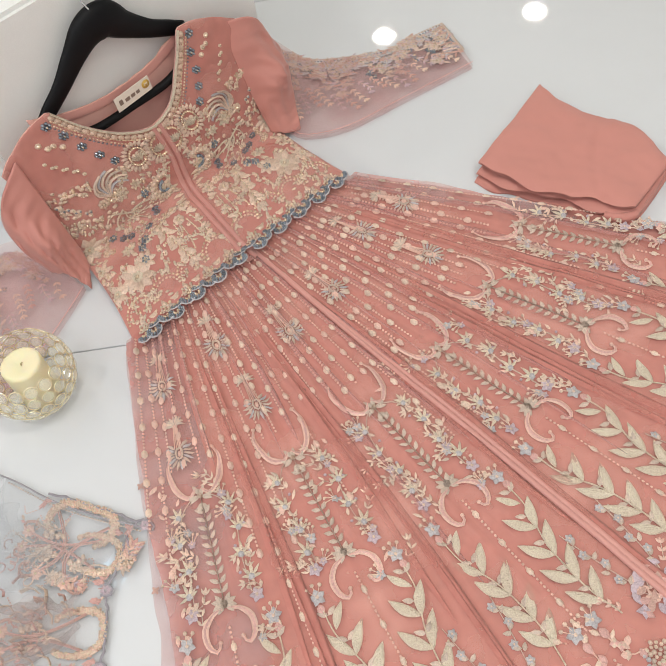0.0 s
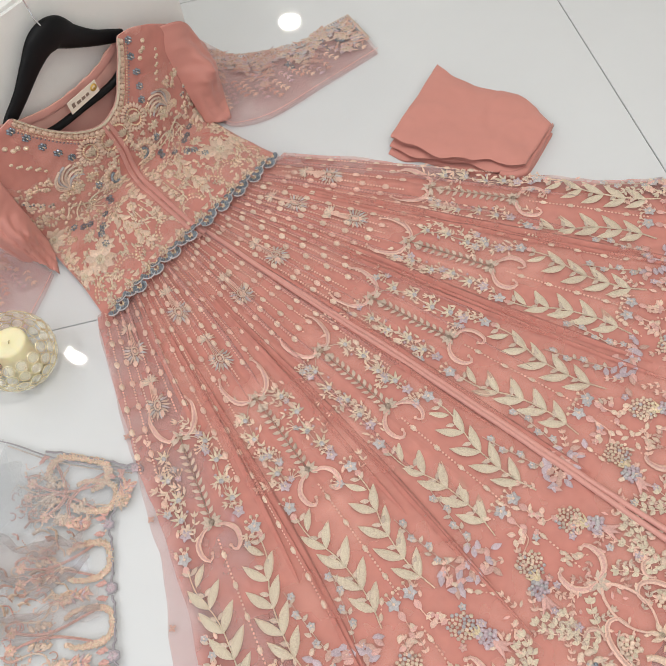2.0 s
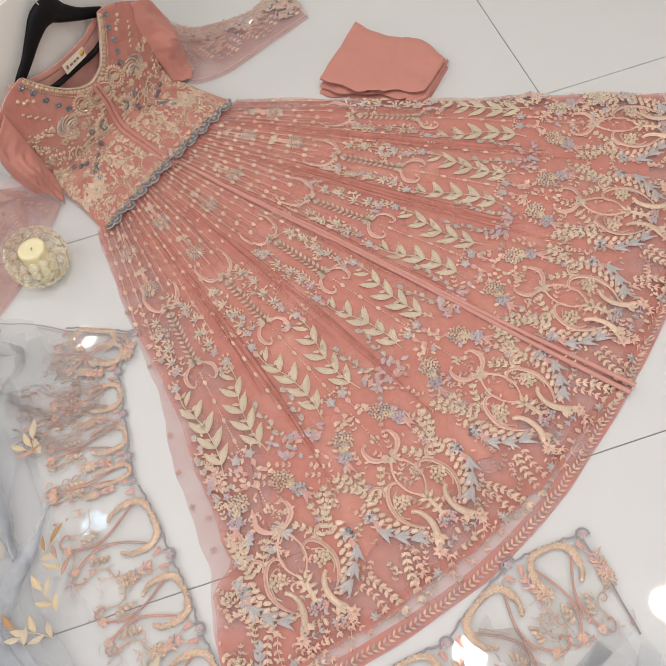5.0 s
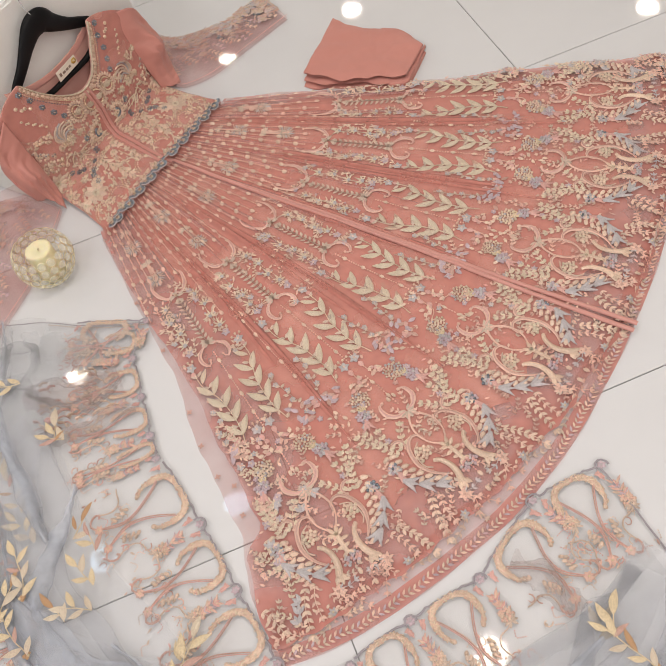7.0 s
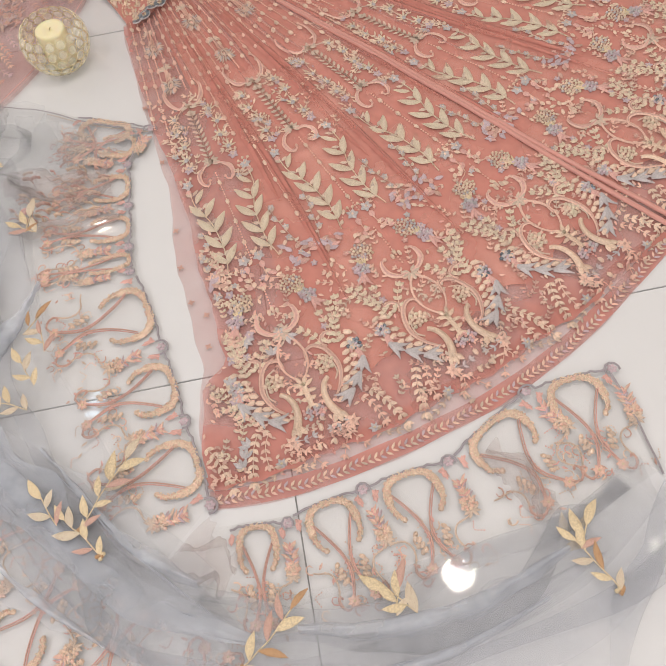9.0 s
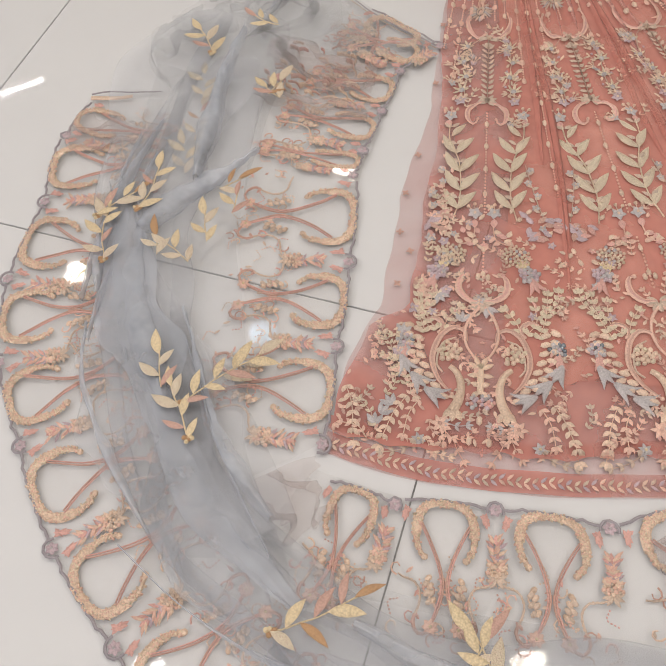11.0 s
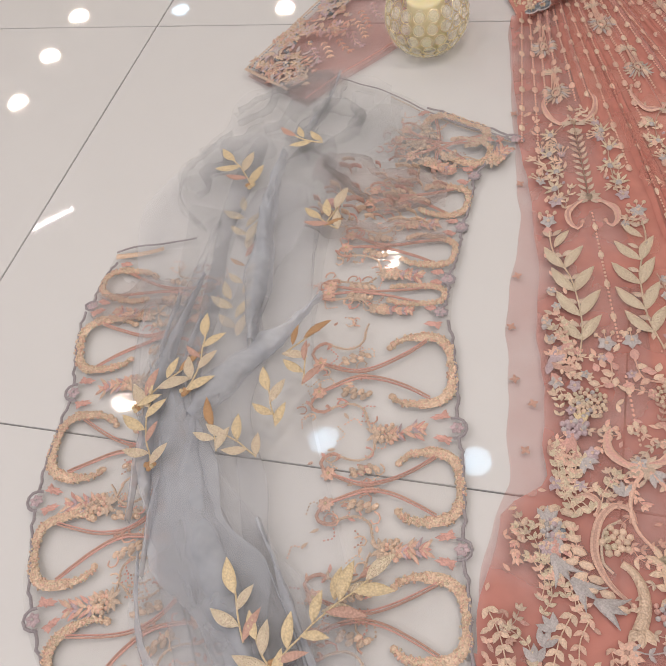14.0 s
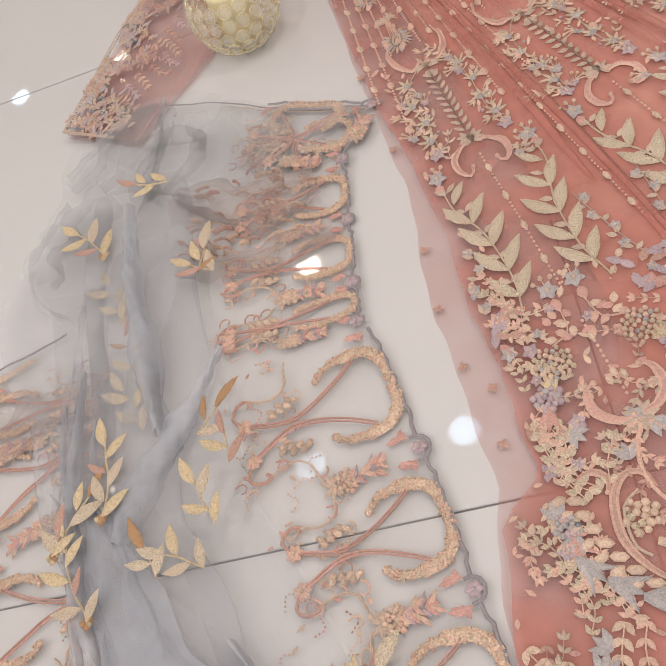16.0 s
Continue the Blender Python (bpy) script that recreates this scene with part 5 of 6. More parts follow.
def lace_unit(mid, along, inward, L, D, k):
    """One repeat of the border. mid: its middle on the edge; along, inward: unit directions; L: its length; D: its width."""
    fat = min(1.0, 0.35 + 0.65 * L / 0.14)

    def at(p, q):
        return (mid[0] + along[0] * p * L + inward[0] * q * D, mid[1] + along[1] * p * L + inward[1] * q * D)

    def line(m, pts):
        return [at(m * p, q) for p, q in pts]

    turn_in = math.atan2(inward[1], inward[0])
    for m in (-1, 1):
        # half of the sequinned C that closes the open eye, its tip hooked inwards
        arm = line(m, [(-0.01, 0.035), (0.12, 0.040), (0.215, 0.075), (0.275, 0.155), (0.290, 0.270), (0.270, 0.380), (0.205, 0.455)])
        sc.cord(SEQUIN, arm[:3], 0.0075 * fat, 0.0110 * fat, 0.0016)
        sc.cord(SEQUIN, arm[1:5], 0.0105 * fat, 0.0125 * fat, 0.0020)
        sc.cord(SEQUIN, arm[3:], 0.0125 * fat, 0.0030, 0.0018)
        q = smooth_line(arm, 40)
        for i in range(190):
            u = rng.random()
            c, w = q[int(u * 40)], (0.0042 + 0.0024 * math.sin(math.pi * min(1, u + 0.1))) * fat * rng.random() ** 0.5
            t = rng.uniform(0, 6.28)
            sc.dot((SEQUIN, PEACH, SEQUIN, GOLD)[i % 4], c[0] + w * math.cos(t), c[1] + w * math.sin(t), 0.0016, 0.0030, sides=5)
        sc.dot(SEQUIN, *arm[-1], 0.0042, 0.003)
        # twin rose cords from the crossing out to the C
        for off, mat, w in ((0.0, ROSE, 0.0024), (0.022, PINK, 0.0020)):
            sc.cord(mat, line(m, [(0.012 + off, 0.680), (0.026 + off, 0.580), (0.070 + off, 0.460), (0.150 + off, 0.320), (0.235 + off, 0.195)]), w, w * 0.8, 0.0020)
            sc.cord(mat, line(m, [(0.012 + off, 0.620), (0.022 + off, 0.720), (0.060 + off, 0.820), (0.120 + off * 0.5, 0.925)]), w, w, 0.0020)
        for j in (0.60, 0.65, 0.70):
            sc.leaf(ROSE, *at(m * 0.02, j), turn_in + m * 1.2, 0.0062, 0.0030, 0.0022)
        # rosette and the vine that curls from it towards the flower between two repeats
        sc.flower(PEACH, LEAFGOLD, *at(m * 0.132, 0.950), 0.0090, 7, k, 0.75)
        curl = line(m, [(0.150, 0.965), (0.215, 1.010), (0.275, 0.985), (0.300, 0.915), (0.275, 0.870), (0.250, 0.895)])
        sc.cord(ROSE, curl, 0.0034, 0.0044, 0.0022)
        sc.beads(PINK, curl, 0.0014, 0.0036)
        sc.cord(SAGE, line(m, [(0.292, 0.900), (0.248, 0.810), (0.235, 0.720), (0.290, 0.645), (0.390, 0.625), (0.455, 0.600)]), 0.0026, 0.0022, 0.0018)
        sc.beads(SEQUIN, line(m, [(0.285, 0.880), (0.246, 0.810), (0.240, 0.715), (0.300, 0.640), (0.400, 0.620)]), 0.0015, 0.0040)
        # berry sprigs beside the crossing
        sc.cord(SAGE, line(m, [(0.10, 0.800), (0.145, 0.730), (0.160, 0.620)]), 0.0011)
        for p, g in ((0.115, 0.765), (0.150, 0.775), (0.128, 0.715), (0.172, 0.715), (0.142, 0.665), (0.182, 0.650), (0.160, 0.610)):
            sc.dot((IVORY, SEQUIN, SAGE)[int(g * 100) % 3], *at(m * p, g), 0.0032, 0.0026, 1.5, turn_in + m * 0.7, 7)
        # pink leaves in the corner by the scallop
        for p, g, t, ln in ((0.37, 0.080, 0.5, 0.024), (0.41, 0.070, -0.25, 0.022), (0.34, 0.100, 1.2, 0.018), (0.40, 0.110, 0.1, 0.020)):
            sc.leaf(PINK, *at(m * p, g), turn_in + m * t * (1 if along[0] * inward[1] - along[1] * inward[0] < 0 else -1), ln * fat * 0.8, 0.0058, 0.0026)
        # wavy stitched edge
        wave = [at(m * p, 0.004 + 0.016 * abs(math.sin(p * math.pi / 0.135)) + 0.16 * max(0.0, p - 0.27)) for p in np.linspace(0.0, 0.42, 15)]
        sc.cord(GREYEDGE, wave, 0.0036, h=0.0020)
    # small buds, curls and dotted threads on the clear net
    for i in range(34):
        p, g = rng.uniform(-0.5, 0.5), rng.uniform(0.55, 1.08)
        x, y = at(p, g)
        t = rng.uniform(-3.1, 3.1)
        mat = (ROSE, SAGE, PEACH, PINK, IVORY)[i % 5]
        if i % 3 == 0:
            sc.cord(mat, [(x + 0.0030 * (1 + 0.35 * j) * math.cos(t + 0.9 * j), y + 0.0030 * (1 + 0.35 * j) * math.sin(t + 0.9 * j)) for j in range(6)], 0.0014, 0.0022, 0.0014)
        elif i % 3 == 1:
            sc.leaf(mat, x, y, t, rng.uniform(0.006, 0.011), 0.0038, 0.0018)
        else:
            sc.beads(mat, [(x, y), (x + 0.010 * math.cos(t), y + 0.010 * math.sin(t)), (x + 0.017 * math.cos(t + 0.8), y + 0.017 * math.sin(t + 0.8))], 0.0011, 0.0032)
    # lilac scallop between two repeats, and the flower that points at it
    sc.cord(GREYEDGE, [at(0.5 + 0.085 * math.cos(w), 0.052 - 0.075 * math.sin(w)) for w in np.linspace(-0.3, math.pi + 0.3, 9)], 0.0036, h=0.0020)
    sc.flower(LILAC, BLUE, *at(0.5, 0.040), 0.0080, 6, 0.3, 0.8)
    for i in range(24):
        g = 0.28 + 0.22 * (i // 2) / 11
        sc.leaf((PEACH, IVORY, PINK, LILAC, PEACH)[(i // 2) % 5], *at(0.5 + rng.uniform(-0.03, 0.03), g), turn_in + math.pi + (0.85 if i % 2 else -0.85) * rng.uniform(0.7, 1.3), (0.008 + 0.007 * rng.random()) * fat + 0.002, 0.0042, 0.0030)
    sc.leaf(PINK, *at(0.5, 0.32), turn_in + math.pi, 0.013, 0.006, 0.003)
    sc.bunch((IVORY, PEACH, SEQUIN, SAGE), *at(0.5, 0.49), 0.0120 * fat, 22, 0.0027, rng)
    for t in (-1.9, -1.3, -0.6, 0.6, 1.3, 1.9):
        sc.leaf(SAGE, *at(0.5, 0.56), turn_in + t, 0.014 * fat, 0.0050, 0.0022)


def lace(ends, sign, deep=0.152):
    """Repeats of the border between the scallops at ends."""
    for k, (a, b) in enumerate(zip(ends, ends[1:])):
        d = np.array(b) - np.array(a)
        step = float(np.linalg.norm(d))
        d = d / step
        inw = np.array((-d[1], d[0])) * sign
        tw = rng.uniform(-0.05, 0.05)
        bow = 0.007 * (step > 0.1)
        mid = (np.array(a) + np.array(b)) / 2 - inw * bow
        lace_unit(mid, d, inw * math.cos(tw) + d * math.sin(tw), step, deep * rng.uniform(0.95, 1.04), k)


lace([(-0.205, 0.548), (-0.210, 0.470), (-0.192, 0.385)], -1, 0.14)
lace([(-0.190, 0.382), (-0.172, 0.298), (-0.160, 0.251), (-0.090, 0.116), (-0.035, -0.003), (0.022, -0.122)], -1)
lace([(0.046, -0.150), (0.128, -0.136), (0.224, -0.092), (0.335, -0.048), (0.440, 0.058), (0.556, 0.096)], -1, 0.142)
lace([(-0.600, 0.185), (-0.583, 0.105), (-0.515, -0.007), (-0.461, -0.134), (-0.377, -0.234), (-0.276, -0.302), (-0.160, -0.373), (-0.035, -0.416), (0.080, -0.450), (0.20, -0.475), (0.32, -0.478)], 1)
lace([(-0.345, 0.583), (-0.192, 0.553)], -1, 0.11)

# straight end of the scarf with its rolled grey edging
END = [(-0.486, 0.612), (-0.440, 0.606), (-0.392, 0.598), (-0.318, 0.573), (-0.250, 0.560), (-0.196, 0.553)]
sc.cord(GREYEDGE, END, 0.0022, 0.0028, 0.0014)
sc.beads(SAGE, [(p[0], p[1] - 0.005) for p in END[2:]], 0.0014, 0.0042)
sc.cord(GREYEDGE, [(-0.605, 0.194), (-0.580, 0.215), (-0.545, 0.232), (-0.515, 0.255)], 0.003, 0.003, 0.0016)
sc.cord(SEQUIN, [(-0.600, 0.188), (-0.575, 0.200), (-0.545, 0.222)], 0.009, 0.005, 0.003)
sc.cord(GREYEDGE, [(0.553, 0.090), (0.576, 0.038), (0.594, -0.011), (0.608, -0.052)], 0.0035, 0.003, 0.0016)
# gathered corner next to the straight end
for k in range(56):
    x, y = rng.uniform(-0.40, -0.255), 0
    y = 0.335 + (x + 0.40) * 0.18 + rng.uniform(0.0, 0.12)
    t = -0.25 + rng.uniform(-0.7, 0.7)
    mat = (ROSE, PINK, SAGE, SEQUIN, ROSE, IVORY)[k % 6]
    ln = rng.uniform(0.012, 0.03)
    sc.cord(mat, [(x, y), (x + ln * 0.5 * math.cos(t + 0.5), y + ln * 0.5 * math.sin(t + 0.5)), (x + ln * math.cos(t), y + ln * math.sin(t))], rng.uniform(0.0016, 0.0036), 0.0016, rng.uniform(0.002, 0.009))
sc.done(scarf, {"gold_sequin": ("scallop", "gold sequinned scallops"), "dusty_rose_thread": ("tendril", "dusty rose scrolling tendrils"), "pink_thread": ("pink_stitching", "pink flowers"),
                "sage_thread": ("sage_stitching", "sage berry sprigs"), "grey_edging_thread": ("edging", "grey stitched scalloped edging"), "lilac_thread": ("lilac_stitching", "lilac rosettes"),
                "yellow_gold_thread": ("gold_stitching", ""), "ivory_thread": ("ivory_stitching", "")})


def drape(name, mid, half, folds, mat, label="", over=1.25, lift=0.020, nu=110, nv=64, seed=0.0, twist=1.0, base=0.010):
    """Gathered net along a line: its cross-section runs back over itself in soft folds."""
    q = smooth_line([(*p, h) for p, h in zip(mid, half)], nu)
    grid = []
    for i in range(nu + 1):
        d = q[min(i + 1, nu)][:2] - q[max(i - 1, 0)][:2]
        d = d / np.linalg.norm(d)
        nrm = np.array((-d[1], d[0]))
        u = i / nu
        row = []
        for j in range(nv + 1):
            v = 2 * j / nv - 1
            ph = seed + 2.2 * math.sin(u * 5 * twist + seed) + 1.5 * noise.noise((u * 5, seed, 0.0))
            w = math.pi * folds * v + ph
            amp = over / (math.pi * folds) * (1.0 + 0.6 * noise.noise((u * 4, v * 2, seed + 3)))
            k = (v + amp * 1.7 * math.sin(w)) * q[i][2] * (1 + 0.15 * math.sin(u * 13 + seed) + 0.12 * math.sin(u * 29 + 2 * seed) * v)
            z = base + lift * (0.5 + 0.5 * math.cos(w)) * (1 - 0.55 * v * v) + 0.004 * noise.noise((u * 18, v * 3, seed))
            x, y = q[i][:2] + nrm * k
            row.append((x, y, max(0.003, z)))
        grid.append(row)
    return sheet(name, grid, mat, scarf, label)


MID = [(-0.525, 0.440), (-0.478, 0.330), (-0.430, 0.190), (-0.400, 0.070), (-0.345, -0.020), (-0.265, -0.100), (-0.180, -0.165), (-0.100, -0.228), (0.000, -0.283), (0.120, -0.312), (0.25, -0.300), (0.38, -0.255), (0.50, -0.185), (0.585, -0.095)]
drape("drape", MID, [0.060, 0.085, 0.085, 0.062, 0.036, 0.052, 0.062, 0.055, 0.060, 0.065, 0.080, 0.090, 0.090, 0.07], 1.6, GREYNET, "bunched grey-blue net gathered in long folds", seed=1.0, lift=0.026)
drape("drape", [(p[0] + 0.030, p[1] + 0.028) for p in MID[1:9]], [0.03, 0.055, 0.06, 0.035, 0.045, 0.045, 0.04, 0.03], 1.1, GREYNET, "", seed=2.6, base=0.016)
drape("drape", [(-0.400, 0.052), (-0.345, -0.010), (-0.270, -0.095), (-0.190, -0.16), (-0.10, -0.225), (0.01, -0.272), (0.11, -0.292)], [0.004, 0.026, 0.032, 0.03, 0.026, 0.022, 0.008], 1.3, PLEATNET, "pleat of denser blue-grey net", seed=4.0, base=0.022, lift=0.010, over=1.0)
drape("drape", [(0.10, -0.325), (0.22, -0.325), (0.34, -0.290), (0.45, -0.235), (0.55, -0.160), (0.62, -0.075)], [0.03, 0.05, 0.06, 0.07, 0.07, 0.05], 1.3, GREYNET, "wide soft folds of grey-blue net", seed=5.5, base=0.012, lift=0.018)
drape("drape", [(-0.300, -0.085), (-0.225, -0.160), (-0.140, -0.230), (-0.040, -0.290), (0.070, -0.325)], [0.012, 0.040, 0.046, 0.042, 0.02], 1.0, GREYNET, "", seed=3.3, base=0.020, lift=0.014)
# loose narrow pleats that stand up along the gathers
rng = random.Random(33)
for k in range(12):
    i, off, lean = rng.uniform(0, 10.0), rng.uniform(-0.085, 0.085), rng.uniform(-0.035, 0.035)
    pts = []
    for j in range(5):
        t = min(len(MID) - 1.001, i + 0.7 * j)
        a, b, f = MID[int(t)], MID[int(t) + 1], t - int(t)
        pinch = 0.35 + 0.65 * min(1, abs(t - 3.6) / 2.2)
        o = (off + lean * (j - 2) / 2) * pinch + 0.006 * math.sin(j * 1.3 + k)
        pts.append((a[0] + (b[0] - a[0]) * f + o * 0.75, a[1] + (b[1] - a[1]) * f + o * 0.65))
    w = rng.uniform(0.0016, 0.0045) if k % 4 else rng.uniform(0.006, 0.013)
    drape("crease", pts, [0.001, w, w * 1.2, w * 0.8, 0.001], rng.uniform(0.6, 1.0), PLEATNET if k % 4 else GREYNET, "", 1.6, 0.014, 50, 16, rng.uniform(0, 6), 0.3, 0.020)
# rolled outline of the puffed end
for pts in ([(-0.505, 0.262), (-0.560, 0.290), (-0.592, 0.335), (-0.592, 0.395), (-0.572, 0.440)], [(-0.594, 0.490), (-0.575, 0.535), (-0.548, 0.566), (-0.515, 0.592), (-0.486, 0.612)]):
    drape("crease", pts, [0.002, 0.005, 0.0055, 0.005, 0.002], 0.7, PALENET, "", 1.4, 0.018, 50, 14, pts[0][0] * 9, 0.3, 0.012)
# stitched hem of the loose end, standing up in a narrow grey line
drape("crease", [(-0.486, 0.612), (-0.474, 0.560), (-0.470, 0.510), (-0.468, 0.470)], [0.003, 0.004, 0.004, 0.003], 0.7, PLEATNET, "narrow stitched hem of the net", 1.2, 0.014, 40, 12, 2.0, 0.3, 0.016)
# crisp folded pleats of denser net
for pts, w in (([(-0.452, 0.372), (-0.425, 0.300), (-0.395, 0.230), (-0.372, 0.170)], 0.014), ([(-0.372, 0.060), (-0.345, 0.005), (-0.300, -0.060), (-0.235, -0.120), (-0.150, -0.185)], 0.030), ([(-0.300, 0.215), (-0.320, 0.130), (-0.345, 0.060), (-0.350, 0.01)], 0.030), ([(-0.470, 0.420), (-0.452, 0.350), (-0.420, 0.280), (-0.380, 0.200), (-0.340, 0.120)], 0.018),
               ([(-0.395, 0.015), (-0.370, -0.045), (-0.330, -0.10)], 0.022), ([(-0.22, -0.06), (-0.15, -0.12), (-0.06, -0.19), (0.03, -0.23)], 0.016), ([(0.16, -0.275), (0.27, -0.265), (0.38, -0.225), (0.48, -0.16)], 0.02)):
    n = len(pts)
    drape("pleat", pts, [0.003] + [w * (0.35 + 0.3 * i / n) for i in range(n - 2)] + [0.003], 0.8, PLEATNET, "crisp folded pleat of grey-blue net", 1.5, 0.022, 60, 26, w * 300, 0.4, 0.018)
# single net between the gathers and the borders
flat_net("veil", [(-0.50, 0.47), (-0.44, 0.33), (-0.41, 0.19), (-0.37, 0.07), (-0.30, -0.02), (-0.21, -0.11), (-0.12, -0.19), (-0.04, -0.25), (0.10, -0.29)],
         [(-0.38, 0.43), (-0.345, 0.32), (-0.300, 0.20), (-0.262, 0.12), (-0.225, 0.055), (-0.160, -0.02), (-0.10, -0.095), (-0.05, -0.17), (0.06, -0.25)], 60, 16, PALENET, "single layer of sheer grey net", 1.4, 0.004)
flat_net("veil", [(0.02, -0.30), (0.12, -0.33), (0.24, -0.32), (0.36, -0.28), (0.50, -0.20), (0.60, -0.09)], [(0.03, -0.24), (0.13, -0.235), (0.24, -0.205), (0.34, -0.165), (0.47, -0.12), (0.58, -0.03)], 44, 12, PALENET, "single layer of sheer grey net", 1.4, 0.004)
flat_net("veil", [(-0.555, 0.30), (-0.49, 0.17), (-0.45, 0.05), (-0.40, -0.03), (-0.33, -0.10), (-0.24, -0.17), (-0.15, -0.25), (-0.05, -0.32)], [(-0.48, 0.32), (-0.43, 0.18), (-0.40, 0.06), (-0.35, -0.01), (-0.27, -0.09), (-0.19, -0.16), (-0.10, -0.22), (0.0, -0.29)], 50, 10, PALENET, "single layer of sheer grey net", 1.4, 0.003)
# the airy end, billowing
flat_net("veil", [(-0.520, 0.262), (-0.592, 0.335), (-0.590, 0.400), (-0.582, 0.450), (-0.594, 0.500), (-0.548, 0.566), (-0.486, 0.612)], [(-0.33, 0.36), (-0.35, 0.40), (-0.37, 0.43), (-0.36, 0.46), (-0.34, 0.50), (-0.37, 0.55), (-0.392, 0.596)], 40, 26, PALENET, "very sheer pale net at the scarf's end", 3.0, 0.012)
flat_net("veil", [(-0.392, 0.596), (-0.318, 0.572), (-0.250, 0.558), (-0.198, 0.552)], [(-0.42, 0.46), (-0.36, 0.45), (-0.29, 0.46), (-0.22, 0.50)], 24, 14, PALENET, "very sheer pale net at the scarf's end", 2.0, 0.006)
for pts, hw, f, sd in (([(-0.555, 0.315), (-0.560, 0.370), (-0.550, 0.420), (-0.520, 0.455)], [0.015, 0.04, 0.045, 0.02], 0.8, 1.1), ([(-0.585, 0.470), (-0.555, 0.520), (-0.515, 0.560), (-0.480, 0.585)], [0.012, 0.04, 0.045, 0.02], 0.7, 2.1),
                       ([(-0.53, 0.46), (-0.485, 0.50), (-0.445, 0.515), (-0.40, 0.50)], [0.02, 0.05, 0.06, 0.03], 0.9, 3.7), ([(-0.47, 0.595), (-0.468, 0.55), (-0.47, 0.50), (-0.475, 0.46)], [0.004, 0.008, 0.009, 0.006], 0.8, 0.4),
                       ([(-0.44, 0.57), (-0.39, 0.52), (-0.36, 0.47), (-0.34, 0.44)], [0.01, 0.035, 0.04, 0.02], 0.7, 5.2)):
    drape("billow", pts, hw, f, PALENET, "puffed fold of very sheer pale net", 1.1, 0.030, 46, 30, sd, 0.4, 0.010)
drape("gathered_net", [(-0.415, 0.425), (-0.34, 0.415), (-0.28, 0.415), (-0.235, 0.43)], [0.02, 0.038, 0.042, 0.03], 1.6, MAUVENET, "crumpled mauve net and lace gathers", seed=5.0, nu=50, nv=44, lift=0.024)
drape("gathered_net", [(-0.385, 0.325), (-0.32, 0.335), (-0.26, 0.345), (-0.205, 0.36)], [0.010, 0.016, 0.018, 0.018], 1.1, MAUVENET, "crumpled mauve net and lace gathers", seed=6.0, nu=40, nv=30, lift=0.014)
drape("gathered_net", [(-0.575, 0.115), (-0.53, 0.135), (-0.48, 0.16)], [0.02, 0.03, 0.025], 1.4, MAUVENET, "crumpled mauve net and lace gathers", seed=7.0, nu=30, nv=30, lift=0.012)
drape("gathered_net", [(0.00, -0.175), (0.03, -0.195), (0.07, -0.21)], [0.03, 0.035, 0.02], 1.5, MAUVENET, "crumpled mauve net and lace gathers", seed=8.0, nu=30, nv=30, lift=0.012)
drape("gathered_net", [(0.385, -0.03), (0.43, -0.06), (0.455, -0.12)], [0.014, 0.02, 0.014], 1.2, MAUVENET, "", seed=9.0, nu=30, nv=24, lift=0.012)

# ---- sprigs of padded gold leaves sewn along the gathers
scarf_leaf = [leaf_mesh("leaf", 0.34, 0.05, LEAFGOLD), leaf_mesh("leaf", 0.36, 0.05, GOLD), leaf_mesh("leaf", 0.28, 0.05, ROSE), leaf_mesh("leaf", 0.26, 0.05, BRONZE)]
sp = Stitches(lambda x, y: 0.041)
rng = random.Random(5)
SPRIGS = [(-0.366, 0.030, 1.62, 6), (-0.348, -0.060, 2.30, 7), (-0.250, 0.085, 1.95, 3), (-0.250, 0.030, 2.30, 4), (-0.293, -0.019, 2.26, 3), (-0.250, -0.008, 2.9, 4), (-0.321, 0.302, 2.95, 3), (-0.340, 0.300, 1.6, 3),
          (-0.370, 0.130, 2.30, 5), (-0.400, 0.190, 2.10, 6), (-0.440, 0.265, 2.20, 5), (-0.470, 0.335, 2.40, 5), (-0.418, 0.440, -2.97, 4), (-0.130, -0.172, 1.35, 8), (-0.165, -0.169, 2.40, 4), (-0.098, -0.205, 2.50, 6),
          (0.097, -0.326, 0.72, 7), (0.300, -0.250, 2.60, 4), (0.276, -0.255, 1.60, 3), (0.492, -0.165, 1.26, 3), (0.534, -0.211, 2.20, 6), (0.475, -0.160, 0.93, 3), (-0.404, -0.008, 1.45, 5), (-0.290, 0.112, 1.12, 3), (-0.125, -0.110, 1.10, 4)]
UNDER = ((-0.400, 0.190), (-0.440, 0.265), (-0.370, 0.130), (-0.125, -0.110), (0.475, -0.160))
for x, y, t, n in SPRIGS:
    px, py, w = x, y, t
    low = 0.013 if (x, y) in UNDER else 0.042
    pts = [(px, py)]
    for i in range(n):
        side = 1 if i % 2 else -1
        me = scarf_leaf[(0, 1, 0, 2, 0, 1, 3)[rng.randrange(7)]]
        piece("leaf", me, scarf, px, py, low + 0.003 * rng.random(), w + side * rng.uniform(0.5, 0.95) if i < n - 1 else w, rng.uniform(0.026, 0.040))
        px, py, w = px + 0.014 * math.cos(w), py + 0.015 * math.sin(w), w + rng.uniform(-0.2, 0.2)
        pts.append((px, py))
    if low > 0.03:
        sp.cord(LEAFGOLD, pts, 0.0018, h=0.0015)
    if n > 4 and low > 0.03:
        sp.bunch((BRONZE, LEAFGOLD), x, y, 0.005, 5, 0.003, rng)
sp.done(scarf, {"yellow_gold_thread": ("stem", "gold stems"), "bronze_thread": ("bud", "bronze buds")})

